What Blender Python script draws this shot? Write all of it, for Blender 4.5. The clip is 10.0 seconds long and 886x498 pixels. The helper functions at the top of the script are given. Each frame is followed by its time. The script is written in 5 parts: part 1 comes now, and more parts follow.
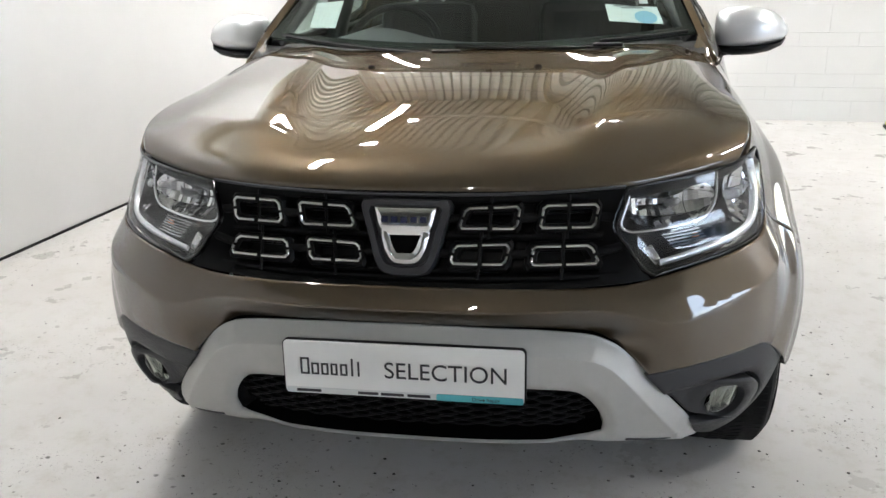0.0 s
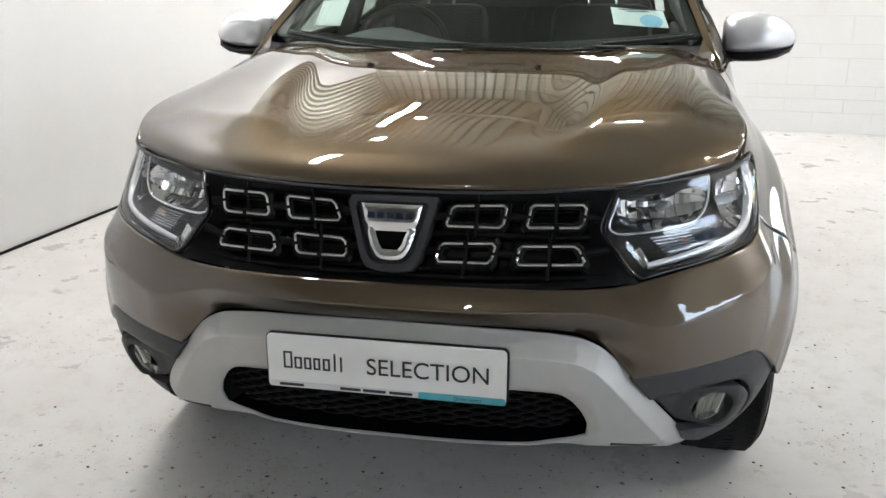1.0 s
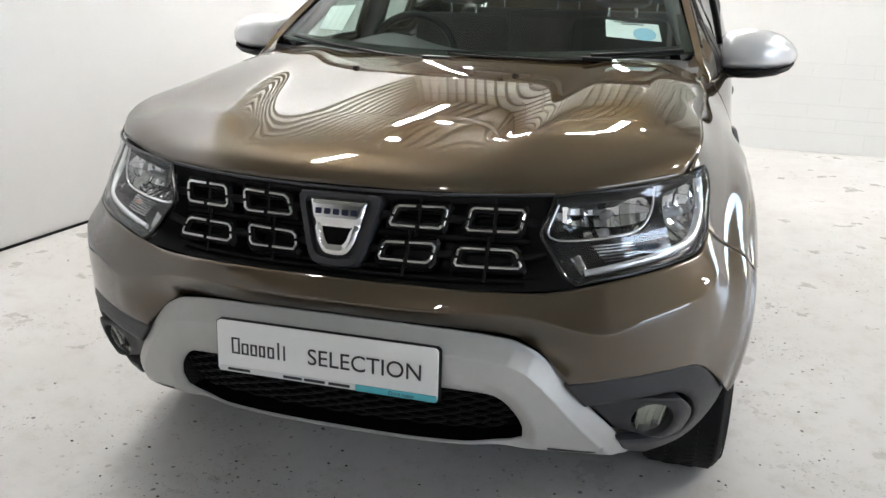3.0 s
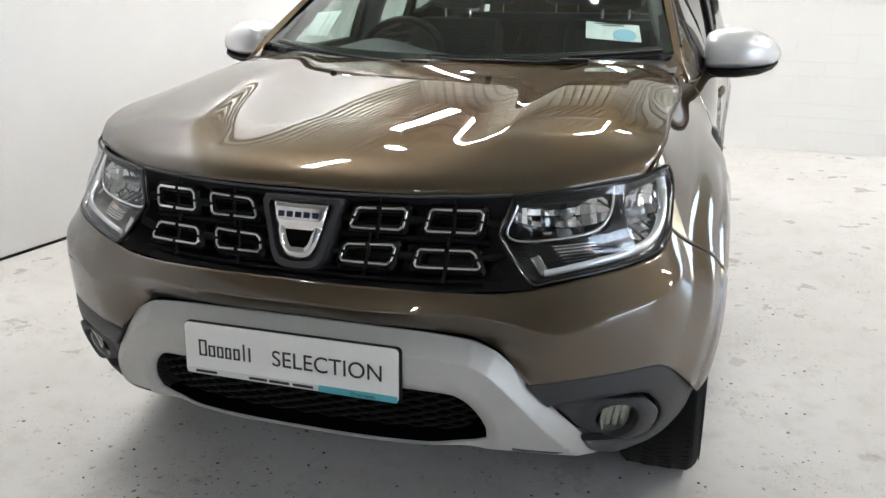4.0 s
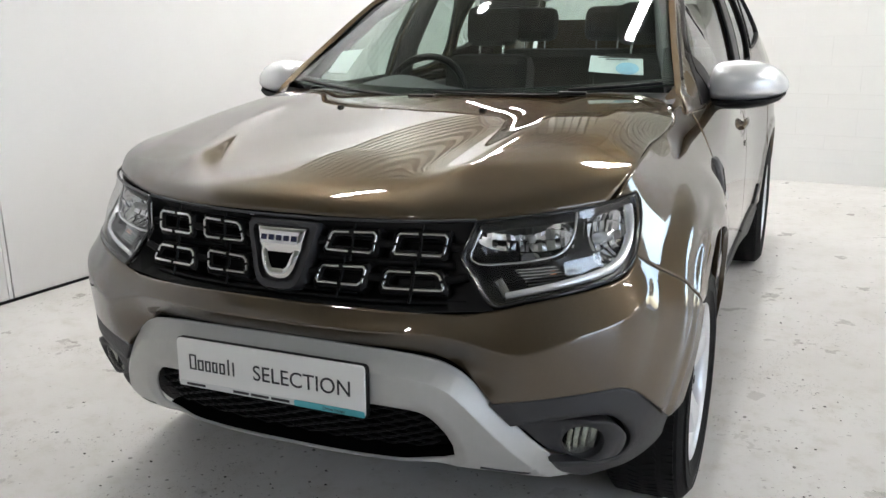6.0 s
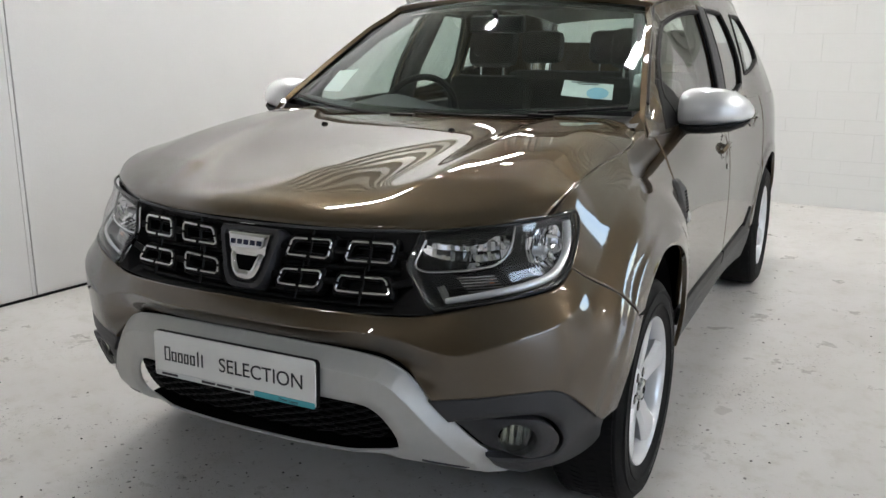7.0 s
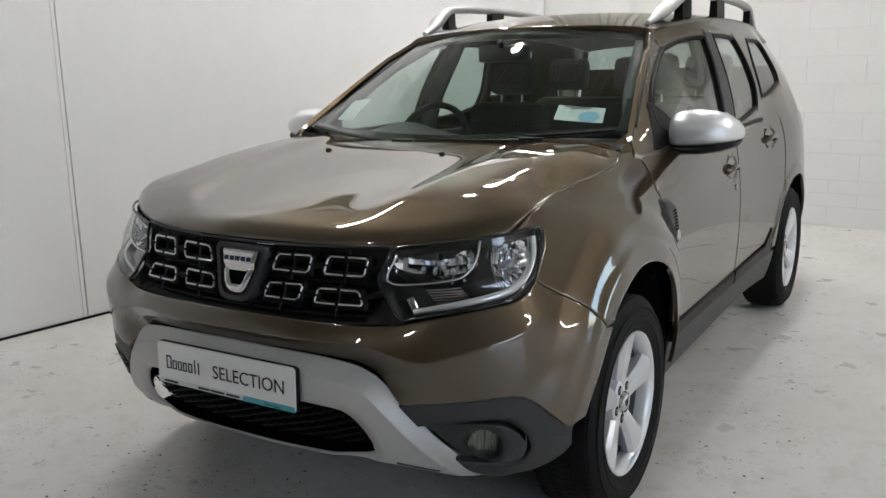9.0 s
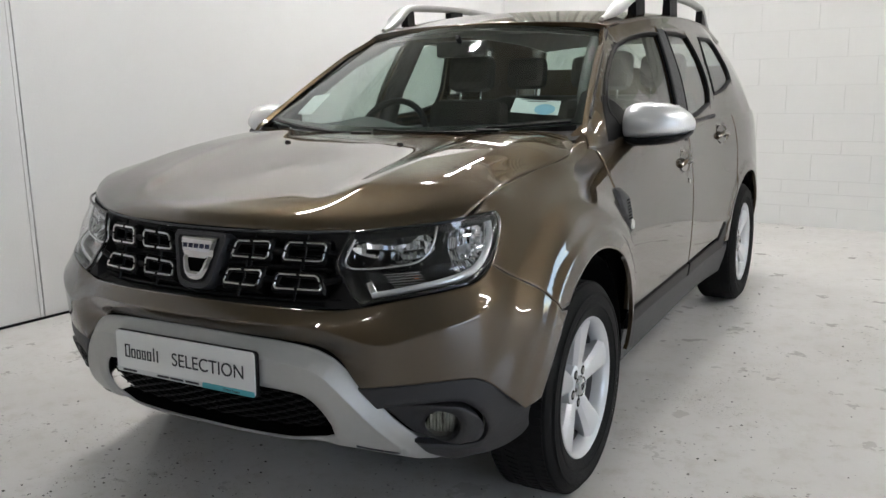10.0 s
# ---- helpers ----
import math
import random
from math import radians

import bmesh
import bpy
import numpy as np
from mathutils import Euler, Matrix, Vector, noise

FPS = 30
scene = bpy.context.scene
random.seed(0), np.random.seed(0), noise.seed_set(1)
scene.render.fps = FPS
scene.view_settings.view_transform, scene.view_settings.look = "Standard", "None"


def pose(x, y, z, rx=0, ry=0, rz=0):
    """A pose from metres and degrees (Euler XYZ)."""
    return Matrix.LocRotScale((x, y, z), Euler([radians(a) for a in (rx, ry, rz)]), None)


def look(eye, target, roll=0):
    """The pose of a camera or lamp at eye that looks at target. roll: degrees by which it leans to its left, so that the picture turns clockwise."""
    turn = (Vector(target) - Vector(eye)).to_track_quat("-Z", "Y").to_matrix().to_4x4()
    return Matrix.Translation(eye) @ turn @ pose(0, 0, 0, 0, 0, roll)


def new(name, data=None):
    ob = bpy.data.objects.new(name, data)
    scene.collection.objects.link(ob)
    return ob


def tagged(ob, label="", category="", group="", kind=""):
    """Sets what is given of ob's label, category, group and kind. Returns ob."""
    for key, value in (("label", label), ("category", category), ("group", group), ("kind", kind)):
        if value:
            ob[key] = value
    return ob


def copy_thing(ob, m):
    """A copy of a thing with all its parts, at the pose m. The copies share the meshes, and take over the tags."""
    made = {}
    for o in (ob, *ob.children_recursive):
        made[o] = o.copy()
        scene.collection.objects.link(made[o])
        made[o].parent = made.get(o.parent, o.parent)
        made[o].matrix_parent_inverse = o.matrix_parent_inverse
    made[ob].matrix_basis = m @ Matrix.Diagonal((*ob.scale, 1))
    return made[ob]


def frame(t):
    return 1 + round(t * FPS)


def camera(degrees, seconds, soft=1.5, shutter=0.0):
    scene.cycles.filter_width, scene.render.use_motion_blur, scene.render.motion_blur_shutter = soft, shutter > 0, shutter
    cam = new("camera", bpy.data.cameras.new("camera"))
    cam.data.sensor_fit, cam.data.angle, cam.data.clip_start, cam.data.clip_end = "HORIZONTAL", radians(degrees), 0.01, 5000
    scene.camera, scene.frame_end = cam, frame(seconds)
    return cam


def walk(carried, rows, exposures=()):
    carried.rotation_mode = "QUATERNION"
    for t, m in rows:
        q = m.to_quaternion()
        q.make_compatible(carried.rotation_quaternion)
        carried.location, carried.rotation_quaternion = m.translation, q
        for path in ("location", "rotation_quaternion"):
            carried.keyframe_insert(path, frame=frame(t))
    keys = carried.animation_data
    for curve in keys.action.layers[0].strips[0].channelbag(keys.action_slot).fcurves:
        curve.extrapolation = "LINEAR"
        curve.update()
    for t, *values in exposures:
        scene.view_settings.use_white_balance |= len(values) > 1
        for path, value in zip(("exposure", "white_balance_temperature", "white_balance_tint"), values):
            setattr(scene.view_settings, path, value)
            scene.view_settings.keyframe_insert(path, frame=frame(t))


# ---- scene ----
from mathutils.geometry import delaunay_2d_cdt
cam = camera(54.7, 10.0)
PATH = [
    (0, (0.374, -1.594, 1.375), (0.049, 0.273, 0.736), -1.5),
    (0.5, (0.404, -1.592, 1.367), (0.113, 0.283, 0.734), -0.7),
    (1, (0.445, -1.576, 1.354), (0.072, 0.287, 0.728), -0.4),
    (1.5, (0.507, -1.568, 1.348), (0.121, 0.294, 0.728), 0.2),
    (2, (0.577, -1.572, 1.35), (0.133, 0.278, 0.733), 0.3),
    (3.5, (0.787, -1.552, 1.346), (0.234, 0.274, 0.748), 0.9),
    (4, (0.856, -1.534, 1.343), (0.269, 0.284, 0.751), 0.0),
    (4.5, (0.927, -1.504, 1.336), (0.3, 0.303, 0.752), -0.8),
    (5, (1.009, -1.477, 1.328), (0.338, 0.316, 0.751), -0.8),
    (5.5, (1.067, -1.473, 1.326), (0.324, 0.297, 0.766), -1.0),
    (5.7, (1.091, -1.488, 1.329), (0.327, 0.281, 0.791), -1.0),
    (6.8, (1.327, -1.599, 1.354), (0.487, 0.154, 0.881), -0.5),
    (7, (1.405, -1.585, 1.36), (0.532, 0.151, 0.888), -0.0),
    (7.5, (1.559, -1.569, 1.357), (0.622, 0.138, 0.9), 0.1),
    (8, (1.64, -1.572, 1.354), (0.66, 0.116, 0.918), -0.2),
    (8.5, (1.681, -1.578, 1.354), (0.667, 0.096, 0.941), -0.9),
    (9, (1.7, -1.585, 1.35), (0.673, 0.083, 0.948), -1.3),
    (9.5, (1.723, -1.6, 1.326), (0.691, 0.068, 0.931), -1.5),
    (10, (1.738, -1.619, 1.3), (0.783, 0.094, 0.912), -1.2),
]
walk(cam, [(t, look(eye, target, roll)) for t, eye, target, roll in PATH], exposures=[(0, 3.02), (5.5, 2.97), (7, 2.53), (8, 2.49), (9, 2.31), (10, 2.43)])

# ---- light ----
world = bpy.data.worlds.new("sky")
scene.world = world
world.use_nodes = True
wn = world.node_tree.nodes
sky = wn.new("ShaderNodeTexSky")
sky.sky_type, sky.sun_disc, sky.sun_elevation, sky.sun_rotation = "NISHITA", False, radians(52), radians(108)
sky.dust_density = 1.5
world.node_tree.links.new(sky.outputs["Color"], wn["Background"].inputs["Color"])
wn["Background"].inputs["Strength"].default_value = 0.15
sun = new("sun", bpy.data.lights.new("sun", "SUN"))
sun.data.energy, sun.data.angle, sun.data.color = 1.2, radians(10), (1, .98, .96)
sun.matrix_world = look((19, -6, 25.6), (0, 0, 0))

# the hall stands turned against the car
HALL = pose(0, 0, 0, 0, 0, -6.0)
LEFT, RIGHT, FRONT, BACK, TOP = -2.72, 9.0, -19.0, 6.28, 4.6


# ---- materials ----
def material(name, colour, rough=.5, metal=0.0, coat=0.0, vary=0.0, size=8.0, bump=0.0, bump_size=120.0, spots=0.0, spec=.5):
    """A surface with stains at one scale and grain at another."""
    m = bpy.data.materials.new(name)
    m.use_nodes = True
    n, link = m.node_tree.nodes, m.node_tree.links.new
    b = n["Principled BSDF"]
    b.inputs["Base Color"].default_value = (*colour, 1)
    b.inputs["Roughness"].default_value, b.inputs["Metallic"].default_value = rough, metal
    b.inputs["Coat Weight"].default_value, b.inputs["Coat Roughness"].default_value = coat, .02
    b.inputs["Specular IOR Level"].default_value = spec
    if vary or bump:
        place = n.new("ShaderNodeTexCoord")
    if vary:
        big = n.new("ShaderNodeTexNoise")
        big.inputs["Scale"].default_value, big.inputs["Detail"].default_value, big.inputs["Roughness"].default_value = size, 8, .65
        ramp = n.new("ShaderNodeMapRange")
        ramp.inputs["From Min"].default_value, ramp.inputs["From Max"].default_value = .3, .7
        ramp.inputs["To Min"].default_value, ramp.inputs["To Max"].default_value = 1 - vary, 1 + vary * .5
        mix = n.new("ShaderNodeMix")
        mix.data_type, mix.blend_type = "RGBA", "MULTIPLY"
        mix.inputs["Factor"].default_value = 1
        mix.inputs[6].default_value = (*colour, 1)
        link(place.outputs["Object"], big.inputs["Vector"])
        link(big.outputs["Fac"], ramp.inputs["Value"])
        link(ramp.outputs["Result"], mix.inputs[7])
        link(mix.outputs[2], b.inputs["Base Color"])
        rr = n.new("ShaderNodeMapRange")
        rr.inputs["To Min"].default_value, rr.inputs["To Max"].default_value = max(0, rough - vary * .3), min(1, rough + vary * .3)
        link(big.outputs["Fac"], rr.inputs["Value"])
        link(rr.outputs["Result"], b.inputs["Roughness"])
    if bump:
        fine = n.new("ShaderNodeTexNoise")
        fine.inputs["Scale"].default_value, fine.inputs["Detail"].default_value = bump_size, 4
        bn = n.new("ShaderNodeBump")
        bn.inputs["Strength"].default_value, bn.inputs["Distance"].default_value = bump, .002
        link(place.outputs["Object"], fine.inputs["Vector"])
        link(fine.outputs["Fac"], bn.inputs["Height"])
        link(bn.outputs["Normal"], b.inputs["Normal"])
    return m


def car_paint(name, colour):
    """Metallic lacquer: flakes under a clear coat."""
    m = material(name, colour, .42, .95, 1.0)
    n, link = m.node_tree.nodes, m.node_tree.links.new
    b = n["Principled BSDF"]
    b.inputs["Coat IOR"].default_value = 2.7
    b.inputs["Coat Roughness"].default_value = .004
    b.inputs["Specular Tint"].default_value = (.30, .30, .29, 1)
    place, cell, hue = n.new("ShaderNodeTexCoord"), n.new("ShaderNodeTexVoronoi"), n.new("ShaderNodeMix")
    cell.inputs["Scale"].default_value = 1800
    hue.data_type = "RGBA"
    hue.inputs[6].default_value = (*[c * .75 for c in colour], 1)
    hue.inputs[7].default_value = (*[min(1, c * 1.3) for c in colour], 1)
    link(place.outputs["Object"], cell.inputs["Vector"])
    link(cell.outputs["Color"], hue.inputs["Factor"])
    link(hue.outputs[2], b.inputs["Base Color"])
    # the lacquer's gloss grows towards a flat view
    facing, gloss = n.new("ShaderNodeLayerWeight"), n.new("ShaderNodeMapRange")
    facing.inputs["Blend"].default_value = .5
    gloss.inputs["From Min"].default_value, gloss.inputs["From Max"].default_value = .24, .67
    gloss.inputs["To Min"].default_value, gloss.inputs["To Max"].default_value = .40, 1.0
    link(facing.outputs["Facing"], gloss.inputs["Value"])
    link(gloss.outputs["Result"], b.inputs["Coat Weight"])
    return m


def clear(name, tint, ior=1.45, rough=0.0):
    """A thin clear pane: sight goes straight through, with the gloss that its angle gives."""
    m = bpy.data.materials.new(name)
    m.use_nodes = True
    n, link = m.node_tree.nodes, m.node_tree.links.new
    n.remove(n["Principled BSDF"])
    see, gloss, facing, mix = n.new("ShaderNodeBsdfTransparent"), n.new("ShaderNodeBsdfGlossy"), n.new("ShaderNodeLayerWeight"), n.new("ShaderNodeMixShader")
    see.inputs["Color"].default_value = (*tint, 1)
    gloss.inputs["Roughness"].default_value = rough
    facing.inputs["Blend"].default_value = .5
    power, scale = n.new("ShaderNodeMath"), n.new("ShaderNodeMath")
    power.operation, power.inputs[1].default_value = "POWER", 5
    least = ((ior - 1) / (ior + 1)) ** 2
    scale.operation, scale.inputs[1].default_value, scale.inputs[2].default_value = "MULTIPLY_ADD", 1 - least, least
    link(facing.outputs["Facing"], power.inputs[0])
    link(power.outputs["Value"], scale.inputs[0])
    link(scale.outputs["Value"], mix.inputs["Fac"])
    link(see.outputs["BSDF"], mix.inputs[1])
    link(gloss.outputs["BSDF"], mix.inputs[2])
    link(mix.outputs["Shader"], n["Material Output"].inputs["Surface"])
    return m


def glow(name, colour, strength):
    m = bpy.data.materials.new(name)
    m.use_nodes = True
    n = m.node_tree.nodes
    e = n.new("ShaderNodeEmission")
    e.inputs["Color"].default_value, e.inputs["Strength"].default_value = (*colour, 1), strength
    m.node_tree.links.new(e.outputs["Emission"], n["Material Output"].inputs["Surface"])
    return m


PAINT = car_paint("bronze_paint", (.078, .0560, .0335))
SILVER = material("silver_paint", (.74, .75, .77), .32, .5, .6)
RAIL = material("satin_alloy", (.46, .46, .46), .36, .7, 0, .04, 30)
SKID = material("satin_silver_plastic", (.46, .46, .445), .42, .3, 0, .04, 30, .05, 900)
CLAD = material("grey_plastic", (.024, .0245, .028), .46, 0, 0, .12, 40, .35, 1400)
BLACK = material("black_plastic", (.005, .005, .0055), .42, 0, 0, .1, 30, .1, 900, spec=.14)
GLOSS_BLACK = material("gloss_black", (.008, .008, .009), .12)
# near-black for linings, and for sheets that stand in for shade in gaps
VOID = material("dark_lining_and_shade", (.004, .004, .004), .9, spec=.03)
RUBBER = material("tyre_rubber", (.0065, .0065, .007), .68, 0, 0, .25, 25, .4, 500, spec=.16)
CHROME = material("chrome", (.78, .78, .79), .07, 1.0)
DULL_CHROME = material("dull_chrome", (.58, .58, .57), .10, 1.0)
ALLOY = material("alloy_paint", (.62, .63, .65), .28, .45, .5)
# alloy darkened to carry the shade inside the rim
BARREL = material("shaded_alloy", (.16, .16, .17), .45, .6, 0, .2, 30)
STEEL = material("brake_steel", (.30, .29, .28), .35, 1.0, 0, .2, 30)
LAMP_CLEAR = clear("lamp_glass", (.95, .96, .97), 1.88)
GLASS = clear("window_glass", (.80, .87, .83), 3.1)
SCREEN_GLASS = clear("windscreen_glass", (.64, .77, .73), 1.70)
LENS = clear("fog_lens", (.85, .87, .85), 1.5, .05)
CLOTH = material("seat_cloth", (.012, .0125, .0135), .85, 0, 0, .2, 60, .5, 700)
DASH = material("dash_plastic", (.022, .0225, .024), .55, 0, 0, .1, 20, .5, 600)
TRIM_PALE = material("pale_headlining", (.30, .30, .285), .85, 0, 0, .05, 20, .3, 500)
PLATE_WHITE = material("plate_white", (.78, .77, .75), .30, 0, .2, .04, 12)
INK = material("black_print", (.015, .015, .018), .4)
PALE_STRIP = material("pale_strip", (.62, .63, .62), .35)
TEAL = material("teal_strip", (.075, .40, .46), .35)
BLUE = material("blue_enamel", (.006, .010, .045), .3)
AMBER = material("amber_plastic", (.55, .16, .03), .3)
PAPER = material("paper", (.72, .78, .76), .6)
SKY_BLUE = material("pale_blue_print", (.25, .50, .68), .5)


# ---- body form ----
def spline(xs, ys):
    """A natural cubic through the knots, straight beyond its ends. ys may hold rows."""
    xs, ys = np.asarray(xs, float), np.asarray(ys, float)
    n, h = len(xs), np.diff(xs)
    a = np.zeros((n, n))
    r = np.zeros(ys.shape)
    a[0, 0] = a[-1, -1] = 1
    for i in range(1, n - 1):
        a[i, i - 1], a[i, i], a[i, i + 1] = h[i - 1], 2 * (h[i - 1] + h[i]), h[i]
        r[i] = 6 * ((ys[i + 1] - ys[i]) / h[i] - (ys[i] - ys[i - 1]) / h[i - 1])
    m = np.linalg.solve(a, r)
    rest = (1,) * (ys.ndim - 1)

    def f(x):
        x = np.asarray(x, float)
        q = np.clip(x, xs[0], xs[-1])
        i = np.clip(np.searchsorted(xs, q, side="right") - 1, 0, n - 2)
        w = h[i].reshape(x.shape + rest)
        t = ((q - xs[i]) / h[i]).reshape(x.shape + rest)
        u = 1 - t
        v = u * ys[i] + t * ys[i + 1] + w * w / 6 * ((u ** 3 - u) * m[i] + (t ** 3 - t) * m[i + 1])
        slope = (ys[i + 1] - ys[i]) / w + w / 6 * ((1 - 3 * u * u) * m[i] + (3 * t * t - 1) * m[i + 1])
        return v + slope * (x - q).reshape(x.shape + rest)
    return f


def smooth(a, b, x):
    t = np.clip((np.asarray(x, float) - a) / (b - a), 0, 1)
    return t * t * (3 - 2 * t)


# plan of the left half at bumper height, from the nose round the side to the tail
PLAN = np.array([(0, .030), (.25, .042), (.45, .085), (.60, .140), (.70, .195), (.775, .258), (.827, .33), (.863, .42), (.886, .55), (.899, .70),
                 (.903, .842), (.898, 1.0), (.880, 1.2), (.868, 1.5), (.868, 2.2), (.872, 2.8), (.886, 3.2), (.897, 3.516), (.885, 3.8), (.85, 4.05),
                 (.77, 4.22), (.60, 4.30), (.3, 4.335), (0, 4.341)])
GIRTH = np.concatenate([[0], np.cumsum(np.hypot(*np.diff(PLAN, axis=0).T))])
_plan = spline(np.concatenate([-GIRTH[3:0:-1], GIRTH, 2 * GIRTH[-1] - GIRTH[-2:-5:-1]]),
               np.concatenate([PLAN[3:0:-1] * (-1, 1), PLAN, PLAN[-2:-5:-1] * (-1, 1)]))
# how far each station's section stands out of or inside the plan, by height
HEIGHTS = [.25, .35, .45, .54, .62, .70, .78, .86, .94, 1.02, 1.10]
SECTIONS = {
    0: [-.120, -.050, -.018, -.010, -.008, -.010, -.055, -.075, -.100, -.140, -.190],
    2.35: [-.125, -.052, -.015, -.005, -.004, -.010, -.042, -.068, -.100, -.140, -.190],
    5: [-.120, -.045, -.008, 0, 0, -.012, -.042, -.070, -.100, -.130, -.170],
    7: [-.100, -.040, -.008, .004, .004, -.012, -.050, -.080, -.106, -.135, -.175],
    9: [-.050, -.022, -.006, -.002, -.004, -.010, -.025, -.050, -.092, -.155, -.255],
    10: [-.036, -.018, -.004, -.004, -.006, -.012, -.026, -.050, -.086, -.142, -.230],
    11.3: [-.044, -.024, -.012, -.008, -.005, -.006, -.014, -.031, -.065, -.120, -.195],
    12.5: [-.050, -.030, -.015, -.010, -.006, -.006, -.010, -.020, -.035, -.060, -.100],
    14: [-.060, -.030, -.015, -.012, -.012, -.012, -.014, -.020, -.030, -.044, -.065],
    15: [-.060, -.030, -.015, -.012, -.012, -.012, -.014, -.020, -.030, -.044, -.065],
    17: [-.030, -.015, -.005, 0, 0, 0, -.002, -.006, -.012, -.022, -.045],
    19: [-.050, -.030, -.010, 0, 0, -.004, -.008, -.014, -.022, -.034, -.055],
    22: [-.050, -.030, 0, 0, 0, -.020, -.030, -.030, -.040, -.060, -.080],
}
_stations = np.interp(list(SECTIONS), range(len(GIRTH)), GIRTH)
_mirrored = np.concatenate([-_stations[2:0:-1], _stations])
_rows = np.array(list(SECTIONS.values()))
_section = spline(_mirrored, np.concatenate([_rows[2:0:-1], _rows]))


def side(s, z):
    """A point of the skirt of the body: s metres round the plan from the nose (minus: the right side), z high."""
    s, z = np.broadcast_arrays(np.asarray(s, float), np.asarray(z, float))
    a = np.abs(s)
    p = _plan(a)
    q = _plan(a + 1e-3) - _plan(a - 1e-3)
    n = np.stack([q[..., 1], -q[..., 0]], -1) / np.linalg.norm(q, axis=-1)[..., None]
    d = np.einsum("...k,...k->...", _section(a), _basis(z))
    p = p + n * d[..., None]
    return np.stack([np.where(s < 0, -p[..., 0], p[..., 0]), p[..., 1], z], -1)


_basis = spline(HEIGHTS, np.eye(len(HEIGHTS)))


def _spine(k):
    """The bonnet's rise along its middle, with the rolled lip in front."""
    q = k - .124
    return .919 + .036 * (1 - np.exp(-np.maximum(q, -.03) / .03)) + .295 * q - .133 * q * q


def nose(a):
    """Where the bonnet's front edge lies."""
    return .124 + .533 * a ** 2.61


# fine form of the pressed sheet, in millimetres: rows outwards from the middle, columns from the lip to the cowl
PRESSED = np.array([(0, .6, -.2, -1.2, -1.5, -1.6), (0, -.7, -.7, -1.0, -.9, -.7), (0, -1.0, -1.4, -1.1, -.6, .2), (0, .6, -.5, -.8, .2, .7),
                    (0, 0, .5, 1.8, 1.8, .9), (0, .5, 1.9, 3.4, 2.6, .4), (0, .3, .6, 1.9, 1.2, -.3), (0, 0, 0, 0, 0, 0)]) * .001
_across = spline([-.24, -.12, 0, .12, .24, .34, .44, .54, .64, .74], np.concatenate([PRESSED[2:0:-1], PRESSED]))
_along = spline([.124, .26, .44, .64, .84, 1.08], np.eye(6))


def hood(x, y):
    """The bonnet's skin over the ground plan: a flat middle between two ridges that fall away outwards."""
    x, y = np.broadcast_arrays(np.asarray(x, float), np.asarray(y, float))
    a = np.abs(x)
    f = nose(np.minimum(a, .80))
    k = .124 + (y - f) * .906 / (1.03 - f)
    z = .918 + .024 * smooth(.45, .77, a) + (_spine(k) - .919) * (1 - .21 * (a / .72) ** 2.9 * smooth(.12, .80, k))
    z = z - .037 * (np.clip(a - .60, 0, 1) / .14) ** 2 * smooth(.1, .7, k) * (1 - .5 * smooth(1.05, 1.2, y))
    back = smooth(.3, 1.05, y)
    u = a - .44 - .10 * (y - .5) + .10 * (y - .5) * (y - 1.0)
    inner, outer, high = .075 - .005 * back, .20 - .01 * back, .020 - .004 * back
    ridge = high * np.exp(-(u / np.where(u < 0, inner, outer)) ** 2) * smooth(.16, .31, k)
    z = z + ridge * (1 - smooth(.60, .73, a)) + .005 * np.exp(-(a / .20) ** 2) * smooth(.16, .4, k)
    z = z + .004 * (a / .74) ** 6 * smooth(.2, .6, k)
    z = z + np.einsum("...i,...i->...", _across(np.minimum(a, .76)), _along(np.clip(k, .1, 1.1)))
    return np.stack([x, y, z], -1)


def screen(u, t):
    """The windscreen's outer face: u from -1 to 1 across, t from the cowl to the roof."""
    b = np.stack(np.broadcast_arrays(.72 * u, 1.05 + .22 * u * u, 1.115 + .03 * u * u), -1)
    c = np.stack(np.broadcast_arrays(.575 * u, 1.80 + .09 * u * u, 1.53 - .045 * u * u), -1)
    t = np.asarray(t, float)[..., None]
    p = b + (c - b) * t
    p[..., 2] += (.03 * t * (1 - t))[..., 0]
    return p


# ---- mesh tools ----
def part(name, mesh, mat, parent=None, label="", at=None):
    ob = new(name, mesh)
    if mat is not None:
        mesh.materials.append(mat)
    if parent is not None:
        ob.parent = parent
    if at is not None:
        ob.matrix_basis = at
    return tagged(ob, label)


def mesh_of(name, verts, faces, sharp=40, flat=False):
    me = bpy.data.meshes.new(name)
    me.from_pydata([tuple(map(float, v)) for v in verts], [], [tuple(map(int, f)) for f in faces])
    bm = bmesh.new()
    bm.from_mesh(me)
    bmesh.ops.recalc_face_normals(bm, faces=bm.faces)
    bm.to_mesh(me)
    bm.free()
    if not flat:
        me.polygons.foreach_set("use_smooth", [True] * len(me.polygons))
        me.set_sharp_from_angle(angle=radians(sharp))
    me.update()
    return me


